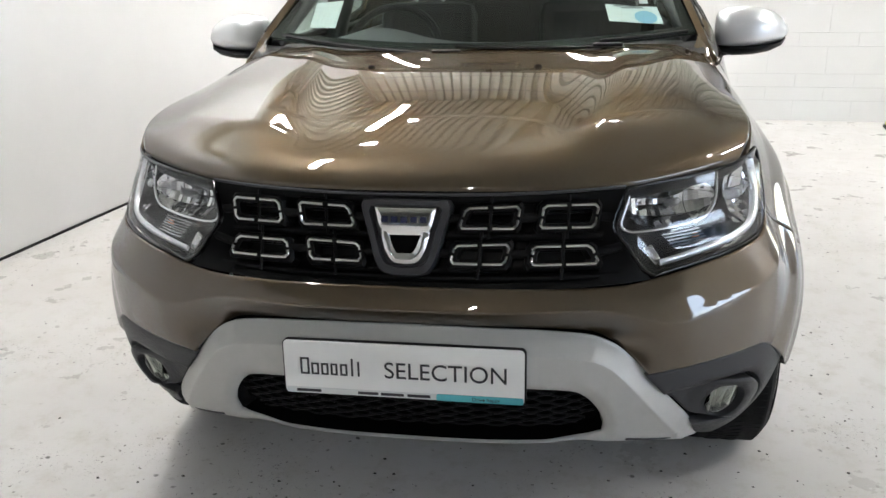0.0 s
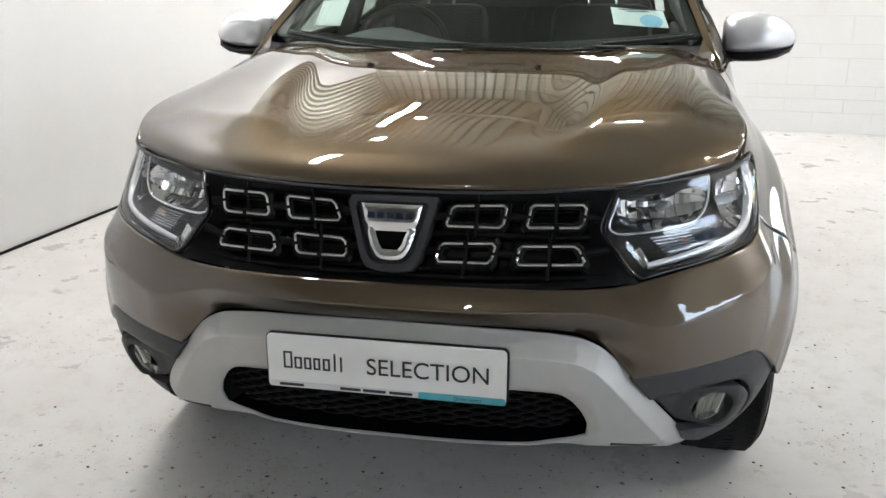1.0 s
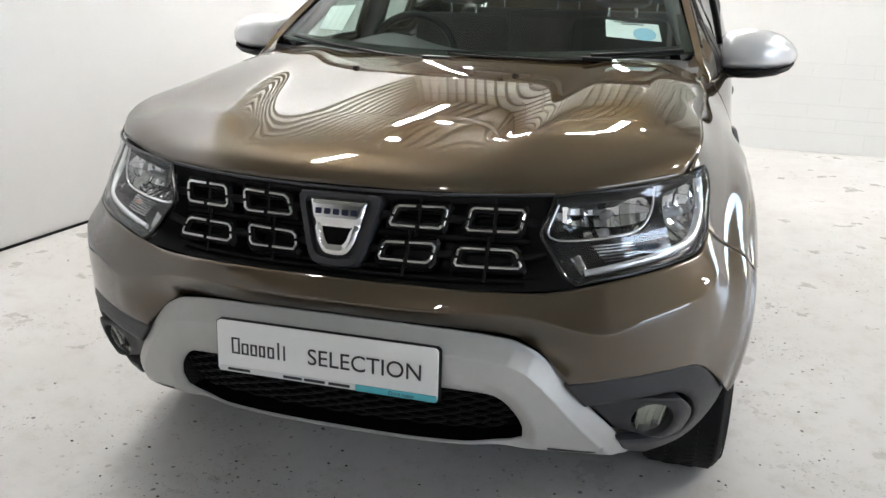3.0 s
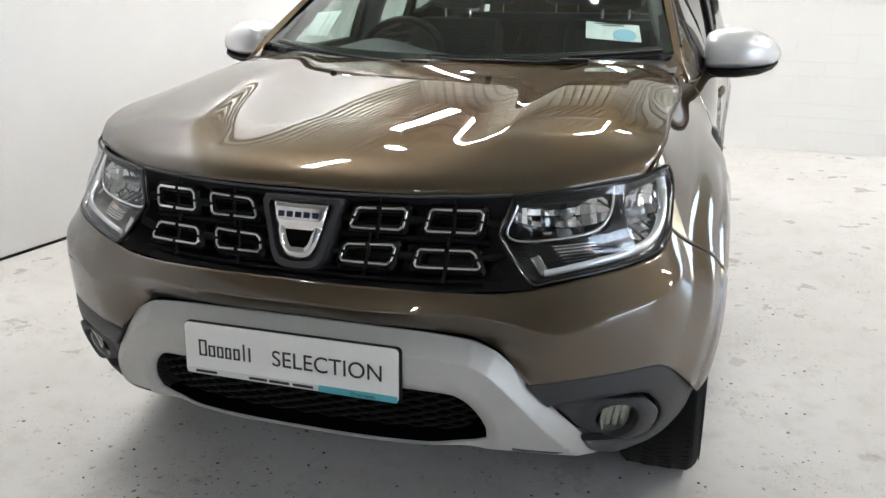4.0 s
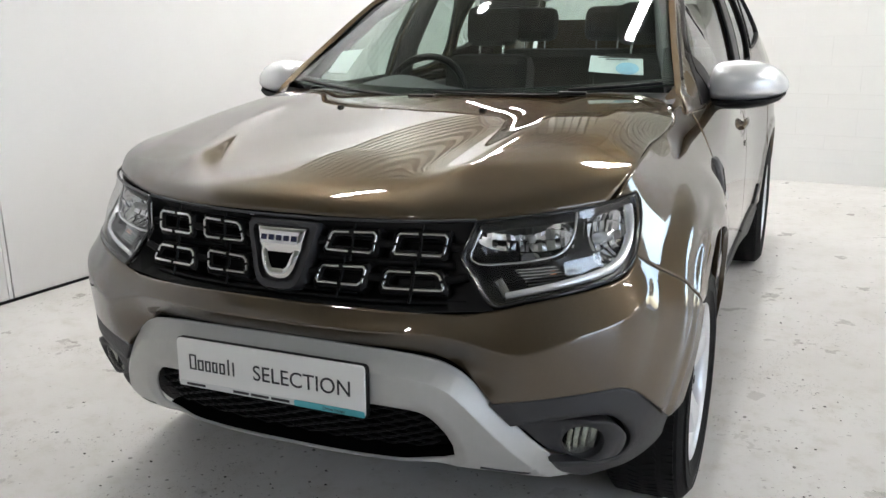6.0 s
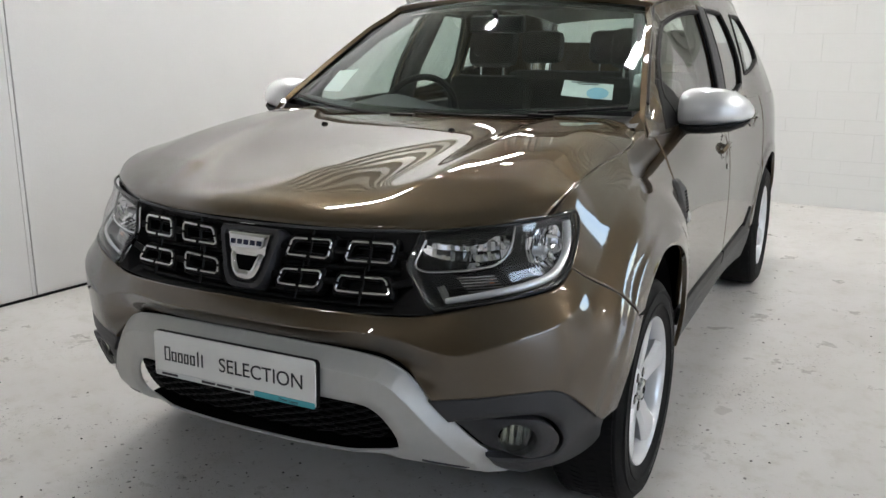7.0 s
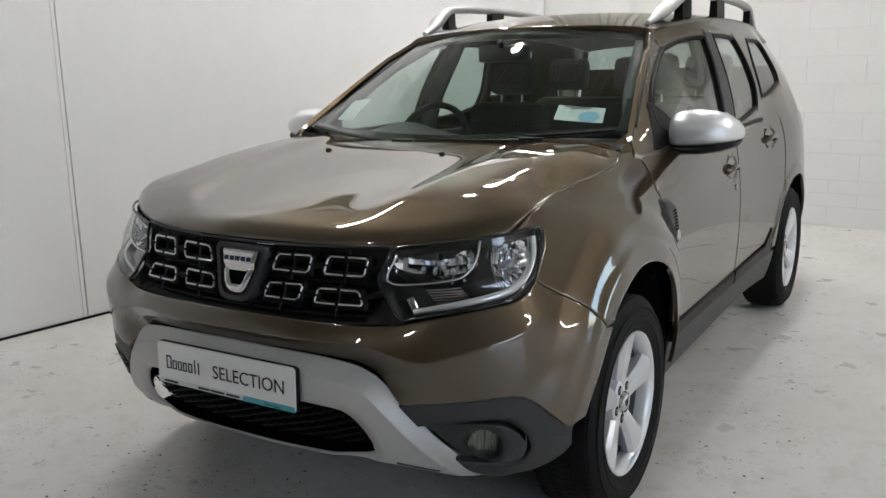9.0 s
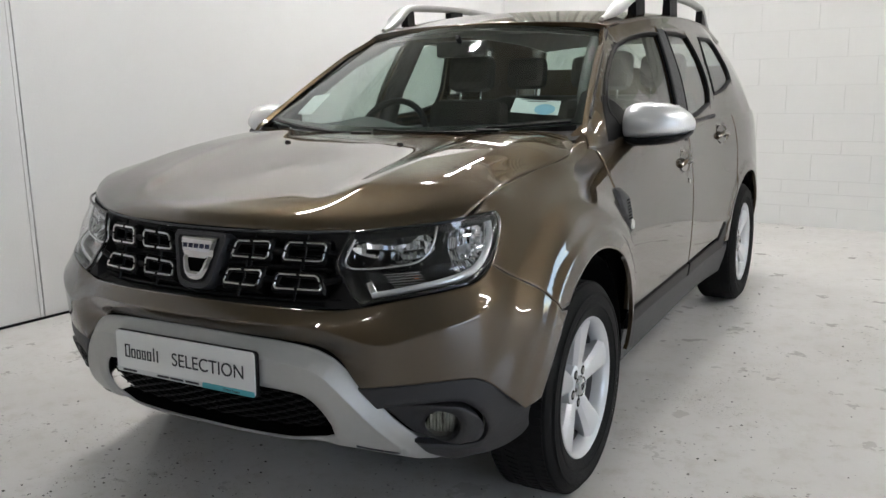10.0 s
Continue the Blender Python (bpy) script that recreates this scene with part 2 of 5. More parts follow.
def box_mesh(name, size, bevel=.005, centre=(0, 0, 0), turn=None):
    bm = bmesh.new()
    bmesh.ops.create_cube(bm, size=1)
    bmesh.ops.scale(bm, vec=size, verts=bm.verts)
    if bevel:
        bmesh.ops.bevel(bm, geom=bm.edges[:], offset=min(bevel, min(size) * .45), segments=2, affect="EDGES", profile=.5)
    m = Matrix.Translation(centre) @ (turn or Matrix())
    bmesh.ops.transform(bm, matrix=m, verts=bm.verts)
    me = bpy.data.meshes.new(name)
    bm.to_mesh(me)
    bm.free()
    me.polygons.foreach_set("use_smooth", [True] * len(me.polygons))
    me.set_sharp_from_angle(angle=radians(20))
    return me


def joined(name, meshes):
    """One mesh out of several pieces of the same part."""
    verts, faces = [], []
    for me in meshes:
        k = len(verts)
        verts += [v.co[:] for v in me.vertices]
        faces += [[k + i for i in p.vertices] for p in me.polygons]
        bpy.data.meshes.remove(me)
    return mesh_of(name, verts, faces, 20)


def loft(name, rings, closed=True, caps=True, sharp=50):
    """Rings of equal count, skinned in turn."""
    n = len(rings[0])
    verts = [p for r in rings for p in r]
    faces = []
    for i in range(len(rings) - 1):
        for j in range(n if closed else n - 1):
            k = (j + 1) % n
            faces.append((i * n + j, i * n + k, (i + 1) * n + k, (i + 1) * n + j))
    if caps and closed:
        faces.append(tuple(range(n - 1, -1, -1)))
        faces.append(tuple(range((len(rings) - 1) * n, len(rings) * n)))
    return mesh_of(name, verts, faces, sharp)


def lathe(name, profile, n=64, sharp=35):
    """A profile of (radius, x) turned round the x axis."""
    rings = [[(x, r * math.cos(a), r * math.sin(a)) for r, x in profile] for a in (2 * math.pi * i / n for i in range(n))]
    m = len(profile)
    verts = [p for r in rings for p in r]
    faces = [(i * m + j, i * m + j + 1, (i + 1) % n * m + j + 1, (i + 1) % n * m + j) for i in range(n) for j in range(m - 1)]
    return mesh_of(name, verts, faces, sharp)


def sweep(name, path, radius, up=None, closed=False, n=10, flat=1.0, sharp=50):
    """A rod along a path; radius a number or one for each point; flat squeezes it across up."""
    path = [Vector(map(float, p)) for p in path]
    rings, count = [], len(path)
    ref = Vector(up or (0, 0, 1))
    for i, p in enumerate(path):
        a, b = (path[i - 1], path[(i + 1) % count]) if closed else (path[max(0, i - 1)], path[min(count - 1, i + 1)])
        d = (b - a).normalized()
        side_way = d.cross(ref)
        side_way = side_way.normalized() if side_way.length > 1e-6 else d.orthogonal().normalized()
        top = side_way.cross(d)
        r = radius[i] if isinstance(radius, (list, tuple)) else radius
        rings.append([p + (side_way * math.cos(t) + top * math.sin(t) * flat) * r for t in (2 * math.pi * k / n for k in range(n))])
    if closed:
        rings.append(rings[0])
    return loft(name, rings, True, not closed, sharp)


def curve(points, step=.012, closed=False):
    """A smooth line through points of any dimension, at even steps."""
    p = np.asarray(points, float)
    if len(p) == 2 and not closed:
        n = max(1, round(np.linalg.norm(p[1] - p[0]) / step))
        return [tuple(p[0] + (p[1] - p[0]) * i / n) for i in range(n + 1)]
    q = np.concatenate([p[-1:], p, p[:2]]) if closed else np.concatenate([2 * p[:1] - p[1:2], p, 2 * p[-1:] - p[-2:-1]])
    out = []
    for i in range(1, len(q) - 2):
        a, b, c, d = q[i - 1:i + 3]
        n = max(1, round(np.linalg.norm(c - b) / step))
        for k in range(n):
            t = k / n
            out.append(tuple(.5 * (2 * b + (c - a) * t + (2 * a - 5 * b + 4 * c - d) * t * t + (3 * b - a - 3 * c + d) * t ** 3)))
    return out if closed else out + [tuple(q[-2])]


def chain(*pieces, step=.012):
    """An outline out of pieces that meet in corners."""
    out = []
    for piece in pieces:
        c = curve(piece, step)
        if out and np.linalg.norm(np.subtract(out[-1], c[0])) < .004:
            c = c[1:]
        out += c
    if np.linalg.norm(np.subtract(out[-1], out[0])) < .004:
        out.pop()
    return out


def distance(p, line):
    """How far points lie from a closed outline."""
    a = np.asarray(line, float)
    b = np.roll(a, -1, 0)
    d = b - a
    best = np.full(len(p), 1e9)
    for s, e in zip(a, d):
        t = np.clip(((p - s) @ e) / (e @ e + 1e-12), 0, 1)
        best = np.minimum(best, np.linalg.norm(p - s - t[:, None] * e, axis=1))
    return best


def inside(p, line):
    x, y = p[:, 0], p[:, 1]
    hit = np.zeros(len(p), bool)
    a = np.asarray(line, float)
    for (x0, y0), (x1, y1) in zip(a, np.roll(a, -1, 0)):
        cross = (y0 > y) != (y1 > y)
        hit ^= cross & (x < (x1 - x0) * (y - y0) / (y1 - y0 + 1e-15) + x0)
    return hit


def shrunk(line, by):
    """An outline drawn in by some metres."""
    a = np.asarray(line)
    t = np.roll(a, -1, 0) - np.roll(a, 1, 0)
    n = np.stack([-t[:, 1], t[:, 0]], 1) / (np.linalg.norm(t, axis=1)[:, None] + 1e-9)
    turn = np.sum(a[:, 0] * np.roll(a[:, 1], -1) - np.roll(a[:, 0], -1) * a[:, 1])
    return [tuple(p) for p in a + n * by * (1 if turn > 0 else -1)]


def panel(name, form, outline, holes=(), lines=(), step=.016, thick=.012, raise_by=None, gap=0.0, mirror=False, roll=.0025):
    """A sheet of the form bounded by an outline in the form's own two measures, with its edge turned in.
    raise_by(points): metres by which the sheet stands out of the form. mirror: the right-hand twin."""
    loops = [shrunk(outline, gap) if gap else list(outline)] + [list(h) for h in holes]
    lo, hi = np.min(loops[0], 0), np.max(loops[0], 0)
    gx, gy = np.meshgrid(np.arange(lo[0], hi[0], step), np.arange(lo[1], hi[1], step * .866))
    gx = gx + (np.arange(gx.shape[0]) % 2)[:, None] * step / 2
    p = np.stack([gx.ravel(), gy.ravel()], 1)
    keep = inside(p, loops[0])
    p = p[keep]
    near = distance(p, loops[0])
    ok = near > step * .75
    for h in loops[1:]:
        ok &= ~inside(p, h) & (distance(p, h) > step * .75)
    for line in lines:
        ok &= distance(p, list(line) + list(reversed(line))) > step * .4
    p = p[ok]
    verts, edges = [], []
    ring = []
    for loop in loops:
        k = len(verts)
        verts += [Vector(q) for q in loop]
        edges += [(k + i, k + (i + 1) % len(loop)) for i in range(len(loop))]
    for line in lines:
        k = len(verts)
        verts += [Vector(q) for q in line]
        edges += [(k + i, k + i + 1) for i in range(len(line) - 1)]
    if roll:
        # a second ring close to the edge carries the rounding
        a = np.asarray(loops[0])
        t = np.roll(a, -1, 0) - np.roll(a, 1, 0)
        nrm = np.stack([-t[:, 1], t[:, 0]], 1) / (np.linalg.norm(t, axis=1)[:, None] + 1e-9)
        for sign in (1, -1):
            c = a + nrm * .006 * sign
            good = inside(c, loops[0]) & (distance(c, loops[0]) > .004)
            for h in loops[1:]:
                good &= ~inside(c, h)
            ring += list(c[good])
        verts += [Vector(q) for q in ring]
    verts += [Vector(q) for q in p]
    vv, _, ff, *_ = delaunay_2d_cdt(verts, edges, [], 1, 1e-5)
    q = np.array([v[:] for v in vv])
    cent = np.array([np.mean([q[i] for i in f], 0) for f in ff])
    good = inside(cent, loops[0])
    for h in loops[1:]:
        good &= ~inside(cent, h)
    ff = [f for f, g in zip(ff, good) if g]

    def place(u):
        pt = form(u[:, 0], u[:, 1])
        return pt

    e = 1e-3
    pos = place(q)
    du = place(q + (e, 0)) - place(q - (e, 0))
    dv = place(q + (0, e)) - place(q - (0, e))
    nrm = np.cross(du, dv)
    nrm /= np.linalg.norm(nrm, axis=1)[:, None] + 1e-12
    lift = np.zeros(len(q))
    if raise_by is not None:
        lift = lift + raise_by(q)
        # slope of the lift tilts the normals
        su = (raise_by(q + (e, 0)) - raise_by(q - (e, 0))) / (2 * e)
        sv = (raise_by(q + (0, e)) - raise_by(q - (0, e))) / (2 * e)
        tu, tv = du / (2 * e), dv / (2 * e)
        shade = np.cross(tu + nrm * su[:, None], tv + nrm * sv[:, None])
        shade /= np.linalg.norm(shade, axis=1)[:, None] + 1e-12
    else:
        shade = nrm.copy()
    rim = np.zeros(len(q), bool)
    count = {}
    for f in ff:
        for a, b in zip(f, (*f[1:], f[0])):
            key = (min(a, b), max(a, b))
            count.setdefault(key, []).append((a, b))
    border = [v[0] for v in count.values() if len(v) == 1]
    outward = np.zeros((len(q), 3))
    for a, b in border:
        rim[a] = rim[b] = True
        way = np.cross(pos[b] - pos[a], nrm[a])
        outward[a] += way
        outward[b] += way
    outward /= np.linalg.norm(outward, axis=1)[:, None] + 1e-9
    lift = lift - roll * rim
    if roll:
        shade[rim] = shade[rim] * .75 + outward[rim] * .65
        shade /= np.linalg.norm(shade, axis=1)[:, None] + 1e-12
    pos = pos + nrm * lift[:, None]
    if mirror:
        pos, nrm, shade = pos * (-1, 1, 1), nrm * (-1, 1, 1), shade * (-1, 1, 1)
        ff = [tuple(reversed(f)) for f in ff]
        border = [(b, a) for a, b in border]
    verts = [tuple(v) for v in pos]
    normals = [tuple(v) for v in shade]
    faces = [tuple(f) for f in ff]
    # turned-in edge, with vertices of its own
    edge_of = {}
    for a, b in border:
        quad = []
        for i in (a, b):
            if i not in edge_of:
                edge_of[i] = len(verts)
                verts.append(tuple(pos[i]))
                verts.append(tuple(pos[i] - nrm[i] * thick))
                o = outward[i] * ((-1, 1, 1) if mirror else (1, 1, 1))
                normals += [tuple(o), tuple(o)]
            quad.append(edge_of[i])
        faces.append((quad[1], quad[0], quad[0] + 1, quad[1] + 1))
    used = sorted({i for f in faces for i in f})
    again = {o: k for k, o in enumerate(used)}
    me = bpy.data.meshes.new(name)
    me.from_pydata([verts[i] for i in used], [], [tuple(again[i] for i in f) for f in faces])
    me.polygons.foreach_set("use_smooth", [True] * len(me.polygons))
    me.normals_split_custom_set_from_vertices([normals[i] for i in used])
    me.update()
    return me


def on(form, pts, lift=0.0):
    """Points of a form, lifted off it."""
    q = np.asarray(pts, float)
    e = 1e-3
    du = form(q[:, 0] + e, q[:, 1]) - form(q[:, 0] - e, q[:, 1])
    dv = form(q[:, 0], q[:, 1] + e) - form(q[:, 0], q[:, 1] - e)
    n = np.cross(du, dv)
    n /= np.linalg.norm(n, axis=1)[:, None]
    return form(q[:, 0], q[:, 1]) + n * np.broadcast_to(lift, len(q))[:, None]


def flip(pts):
    return [(-x, y, z) for x, y, z in pts]


def both(build):
    """Runs a builder for the left side and for the right."""
    for right in (False, True):
        build(right)

# ---- the hall ----
def in_hall(ob):
    ob.matrix_world = HALL
    return ob


def wall_material(name, colour, rough):
    return material(name, colour, rough, 0, 0, .025, 1.3, .25, 90)


PANEL_WHITE = wall_material("white_wall_panel", (.735, .734, .733), .42)
BLOCK_WHITE = wall_material("white_painted_block", (.625, .622, .612), .6)
CEILING = material("grey_corrugated_sheet", (.42, .43, .385), .50, 0, 0, .10, 2)
FRAME_STEEL = material("painted_steel", (.30, .31, .30), .5, 0, 0, .1, 4)
TARMAC = material("tarmac", (.06, .06, .062), .9, 0, 0, .25, 3, .6, 60)


def floor_material():
    m = material("painted_concrete", (.50, .49, .465), .34)
    n, link = m.node_tree.nodes, m.node_tree.links.new
    b = n["Principled BSDF"]
    place = n.new("ShaderNodeTexCoord")

    def cloud(scale, detail, lo, hi, rough=.6):
        t, r = n.new("ShaderNodeTexNoise"), n.new("ShaderNodeMapRange")
        t.inputs["Scale"].default_value, t.inputs["Detail"].default_value, t.inputs["Roughness"].default_value = scale, detail, rough
        r.inputs["From Min"].default_value, r.inputs["From Max"].default_value = lo, hi
        link(place.outputs["Object"], t.inputs["Vector"])
        link(t.outputs["Fac"], r.inputs["Value"])
        return r.outputs["Result"]

    def blend(fac, a, c, kind="MIX"):
        x = n.new("ShaderNodeMix")
        x.data_type, x.blend_type = "RGBA", kind
        link(fac, x.inputs["Factor"])
        if isinstance(a, tuple):
            x.inputs[6].default_value = (*a, 1)
        else:
            link(a, x.inputs[6])
        x.inputs[7].default_value = (*c, 1)
        return x.outputs[2]
    base = blend(cloud(1.1, 6, .35, .65), (.60, .585, .57), (.53, .512, .49))
    base = blend(cloud(9, 10, .50, .72, .75), base, (.46, .437, .398))
    base = blend(cloud(24, 8, .66, .74, .7), base, (.27, .255, .23))
    # chips and grit, thicker in some places than in others
    def grit(scale, size, least, colour, under):
        v, near, patch, both_of = n.new("ShaderNodeTexVoronoi"), n.new("ShaderNodeMapRange"), cloud(1.7, 4, least, least + .12), n.new("ShaderNodeMath")
        v.inputs["Scale"].default_value = scale
        warp = n.new("ShaderNodeTexNoise")
        warp.inputs["Scale"].default_value, warp.inputs["Detail"].default_value = scale * 2, 3
        mixv = n.new("ShaderNodeMix")
        mixv.data_type, mixv.blend_type = "RGBA", "ADD"
        mixv.inputs["Factor"].default_value = .035
        link(place.outputs["Object"], warp.inputs["Vector"])
        link(place.outputs["Object"], mixv.inputs[6])
        link(warp.outputs["Color"], mixv.inputs[7])
        link(mixv.outputs[2], v.inputs["Vector"])
        near.inputs["From Min"].default_value, near.inputs["From Max"].default_value = size, size * .6
        link(v.outputs["Distance"], near.inputs["Value"])
        both_of.operation = "MULTIPLY"
        link(near.outputs["Result"], both_of.inputs[0])
        link(patch, both_of.inputs[1])
        return blend(both_of.outputs["Value"], under, colour)
    base = grit(9, .085, .42, (.10, .095, .085), base)
    base = grit(26, .14, .44, (.13, .12, .105), base)
    base = grit(55, .19, .50, (.10, .092, .082), base)
    worn = grit(120, .24, .55, (.09, .083, .075), base)
    link(worn, b.inputs["Base Color"])
    rr = n.new("ShaderNodeMapRange")
    link(cloud(5, 8, .3, .7), rr.inputs["Value"])
    rr.inputs["To Min"].default_value, rr.inputs["To Max"].default_value = .24, .42
    link(rr.outputs["Result"], b.inputs["Roughness"])
    bump = n.new("ShaderNodeBump")
    bump.inputs["Strength"].default_value, bump.inputs["Distance"].default_value = .22, .004
    link(cloud(30, 8, 0, 1, .7), bump.inputs["Height"])
    link(bump.outputs["Normal"], b.inputs["Normal"])
    return m


CONCRETE = floor_material()
T = .2


def slab(name, lo, hi, mat, label, kind="structure", bevel=0):
    size = [b - a for a, b in zip(lo, hi)]
    mid = [(a + b) / 2 for a, b in zip(lo, hi)]
    ob = in_hall(part(name, box_mesh(name, size, bevel, mid), mat))
    return tagged(ob, label, kind=kind)


slab("floor", (LEFT - T, FRONT - T, -.2), (RIGHT + T, BACK + T, 0), CONCRETE, "pale grey painted concrete floor, scuffed and speckled")
slab("ground", (-60, -80, -.35), (60, 60, -.21), TARMAC, "dark tarmac yard outside the hall")
WHITE_TOP = 3.36
left_wall = slab("wall_left", (LEFT - T, FRONT - T, 0), (LEFT - .02, BACK + T, WHITE_TOP), PANEL_WHITE, "smooth white panelled wall of the hall")
DADO = 2.318
GATE_A, GATE_B = 4.9, 6.4
back_wall = slab("wall_back", (LEFT, BACK + .012, 0), (GATE_A, BACK + T, DADO), BLOCK_WHITE, "white painted block wall at the hall's end")
slab("wall_back_end", (GATE_B, BACK + .012, 0), (RIGHT, BACK + T, DADO), BLOCK_WHITE, "white painted wall beside the open gateway")
# never in view; closes the hall, white to throw light on the car's front
slab("wall_front_unseen", (LEFT, FRONT - T, 0), (RIGHT, FRONT, TOP), PANEL_WHITE, "unseen white wall added to close the hall and bounce light")
DOOR_A, DOOR_B, DOOR_TOP = -6.3, -.6, 3.3
slab("wall_right", (RIGHT, DOOR_B, 0), (RIGHT + T, BACK + T, TOP), PANEL_WHITE, "plain white wall beside the wide open doorway")
slab("wall_right_far", (RIGHT, FRONT - T, 0), (RIGHT + T, DOOR_A, TOP), PANEL_WHITE, "plain white wall beside the wide open doorway")
slab("wall_right_head", (RIGHT, DOOR_A, DOOR_TOP), (RIGHT + T, DOOR_B, TOP), PANEL_WHITE, "white wall over the wide open doorway")

# corrugated roof sheets on purlins
pitch, deep = .12, .05
xs = []
x = LEFT - T
while x < RIGHT + T:
    xs += [(x, 0), (x + pitch * .45, 0), (x + pitch * .58, deep), (x + pitch * .87, deep)]
    x += pitch
rows = [[(a, y, TOP + b) for a, b in xs] for y in (FRONT - T, BACK + T)] + [[(a, y, TOP + .3) for a, b in xs] for y in (BACK + T, FRONT - T)]
ceiling = in_hall(part("ceiling", loft("ceiling", rows, False, False, 20), CEILING))
tagged(ceiling, "grey corrugated metal roof sheets of the hall", kind="structure")
rows = [[(a, BACK + .06 + b, z) for a, b in xs] for z in (DADO, TOP + .1)] + [[(a, BACK + T, z) for a, b in xs] for z in (TOP + .1, DADO)]
sheet = in_hall(part("wall_back_sheeting", loft("wall_back_sheeting", rows, False, False, 20), CEILING))
tagged(sheet, "grey corrugated sheeting above the block wall", kind="structure")
zs = [(WHITE_TOP + k * pitch + a, min(b, .1)) for k in range(11) for a, b in ((0, 0), (pitch * .45, 0), (pitch * .58, deep), (pitch * .87, deep))]
rows = [[(LEFT - .06 - b, y, a) for a, b in zs] for y in (FRONT - T, BACK + T)] + [[(LEFT - T, y, a) for a, b in zs] for y in (BACK + T, FRONT - T)]
sheet = in_hall(part("wall_left_sheeting", loft("wall_left_sheeting", rows, False, False, 20), CEILING))
tagged(sheet, "grey corrugated sheeting above the white panels", kind="structure")
for y in (-15.5, -12.5, -9.5, -6.5, -3.4, -.4, 2.4, 5.2):
    beam = in_hall(part("roof_beam", box_mesh("roof_beam", (RIGHT - LEFT, .05, .10), .006, ((LEFT + RIGHT) / 2, y, TOP - .06)), FRAME_STEEL))
    tagged(beam, "grey painted steel purlin under the roof sheets", "beam", "roof beams")

# wall panels with open joints
edge = FRONT
for width in (4.0, 4.0, 4.0, 4.0, 4.147, 5.133):
    joint = .006
    me = box_mesh("wall_panel", (.022, width - joint, WHITE_TOP), .003, (LEFT - .011, edge + width / 2, WHITE_TOP / 2))
    part("wall_panel", me, PANEL_WHITE, left_wall)
    edge += width
    part("joint_strip", box_mesh("joint_strip", (.005, .022, WHITE_TOP), .002, (LEFT + .002, edge - .018, WHITE_TOP / 2)), PANEL_WHITE, left_wall)
strip = in_hall(part("trim", box_mesh("trim", (.012, 25.2, .014), .003, (LEFT + .007, -6.4, .007)), BLACK))
tagged(strip, "thin dark strip along the foot of the wall", kind="structure")

# painted blocks, course by course
rnd = random.Random(5)
z, courses = 0.0, []
for h in (.172, .112, .112, .225, .112, .225, .235, .225, .225, .225, .225, .225):
    courses.append((z, h))
    z += h
shapes = {}
rest = []
for i, (z, h) in enumerate(courses):
    x = LEFT + .02 - (.23 if i % 2 else .0)
    while x < RIGHT:
        a, b = max(x, LEFT), min(x + .46, RIGHT)
        if b - a > .05 and not (b > GATE_A and a < GATE_B):
            key = (round(b - a, 3), h)
            if key not in shapes:
                shapes[key] = box_mesh("block", (b - a - .003, .030, h - .003), .0015)
            spot_at = ((a + b) / 2, BACK + .0235 + rnd.uniform(-.001, .001), z + h / 2)
            if -.6 < a < 3.6 and z < 2.2:
                ob = new("block", shapes[key])
                if not shapes[key].materials:
                    shapes[key].materials.append(BLOCK_WHITE)
                ob.parent = back_wall
                ob.matrix_basis = pose(*spot_at, rnd.uniform(-.08, .08), 0, 0)
            else:
                rest.append(box_mesh("b", (b - a - .003, .030, h - .003), .0025, spot_at))
        x += .46
far_blocks = tagged(part("blockwork", joined("blockwork", rest), BLOCK_WHITE, back_wall), kind="stuff")

# ceiling lamps
LIGHT = glow("lamp_white", (1, .985, .975), 23)
SPOT = glow("spot_white", (1, .975, .95), 45)


def strip_lamp():
    lamp = tagged(new("strip_light"), "long white strip light under the roof", "ceiling light", "strip lights")
    part("housing", box_mesh("housing", (.12, 1.5, .06), .01, (0, 0, .04)), SILVER, lamp)
    for y in (-.6, .6):
        part("hanger", sweep("hanger", [(0, y, .06), (0, y, .345)], .006, (1, 0, 0)), FRAME_STEEL, lamp)
    part("diffuser", box_mesh("diffuser", (.095, 1.46, .03), .008, (0, 0, 0)), LIGHT, lamp, "bright white diffuser")
    return lamp


first = strip_lamp()
# the last one, behind the camera, is added fill for the car's front
where = [(-2.05, 4.8), (-1.75, 1.2), (.1, 4.0), (3.3, 4.1), (4.6, 1.4), (7.4, 2.5), (.6, -6.5)]
for i, (x, y) in enumerate(where):
    m = HALL @ pose(x, y, TOP - .32)
    if i:
        copy_thing(first, m)
    else:
        first.matrix_world = m


def spot_lamp():
    lamp = tagged(new("spot_light"), "small round white spotlight under the roof", "spotlight", "spotlights")
    part("can", lathe("can", [(.0, -.08), (.06, -.08), (.075, .0), (.09, .05), (.085, .05), (.07, .01)], 24), SILVER, lamp, at=pose(0, 0, 0, 0, 90, 0))
    part("stem", sweep("stem", [(0, 0, .07), (0, 0, .43)], .008, (1, 0, 0)), FRAME_STEEL, lamp)
    part("bulb", lathe("bulb", [(.0, .035), (.035, .033), (.055, .02)], 24), SPOT, lamp, "bright round bulb", at=pose(0, 0, 0, 0, 90, 0))
    return lamp


first = spot_lamp()
for i, (x, y) in enumerate([(-1.6, 4.35), (-1.75, 3.3), (.55, 4.2), (2.7, 4.3), (3.6, .6)]):
    m = HALL @ pose(x, y, TOP - .4)
    if i:
        copy_thing(first, m)
    else:
        first.matrix_world = m

# low wall guard on the floor at the hall's end
guard = tagged(new("floor_guard"), "yellow and black floor guard lying before the block wall", "floor guard")
YELLOW = material("yellow_paint", (.55, .48, .05), .5, 0, 0, .2, 30)
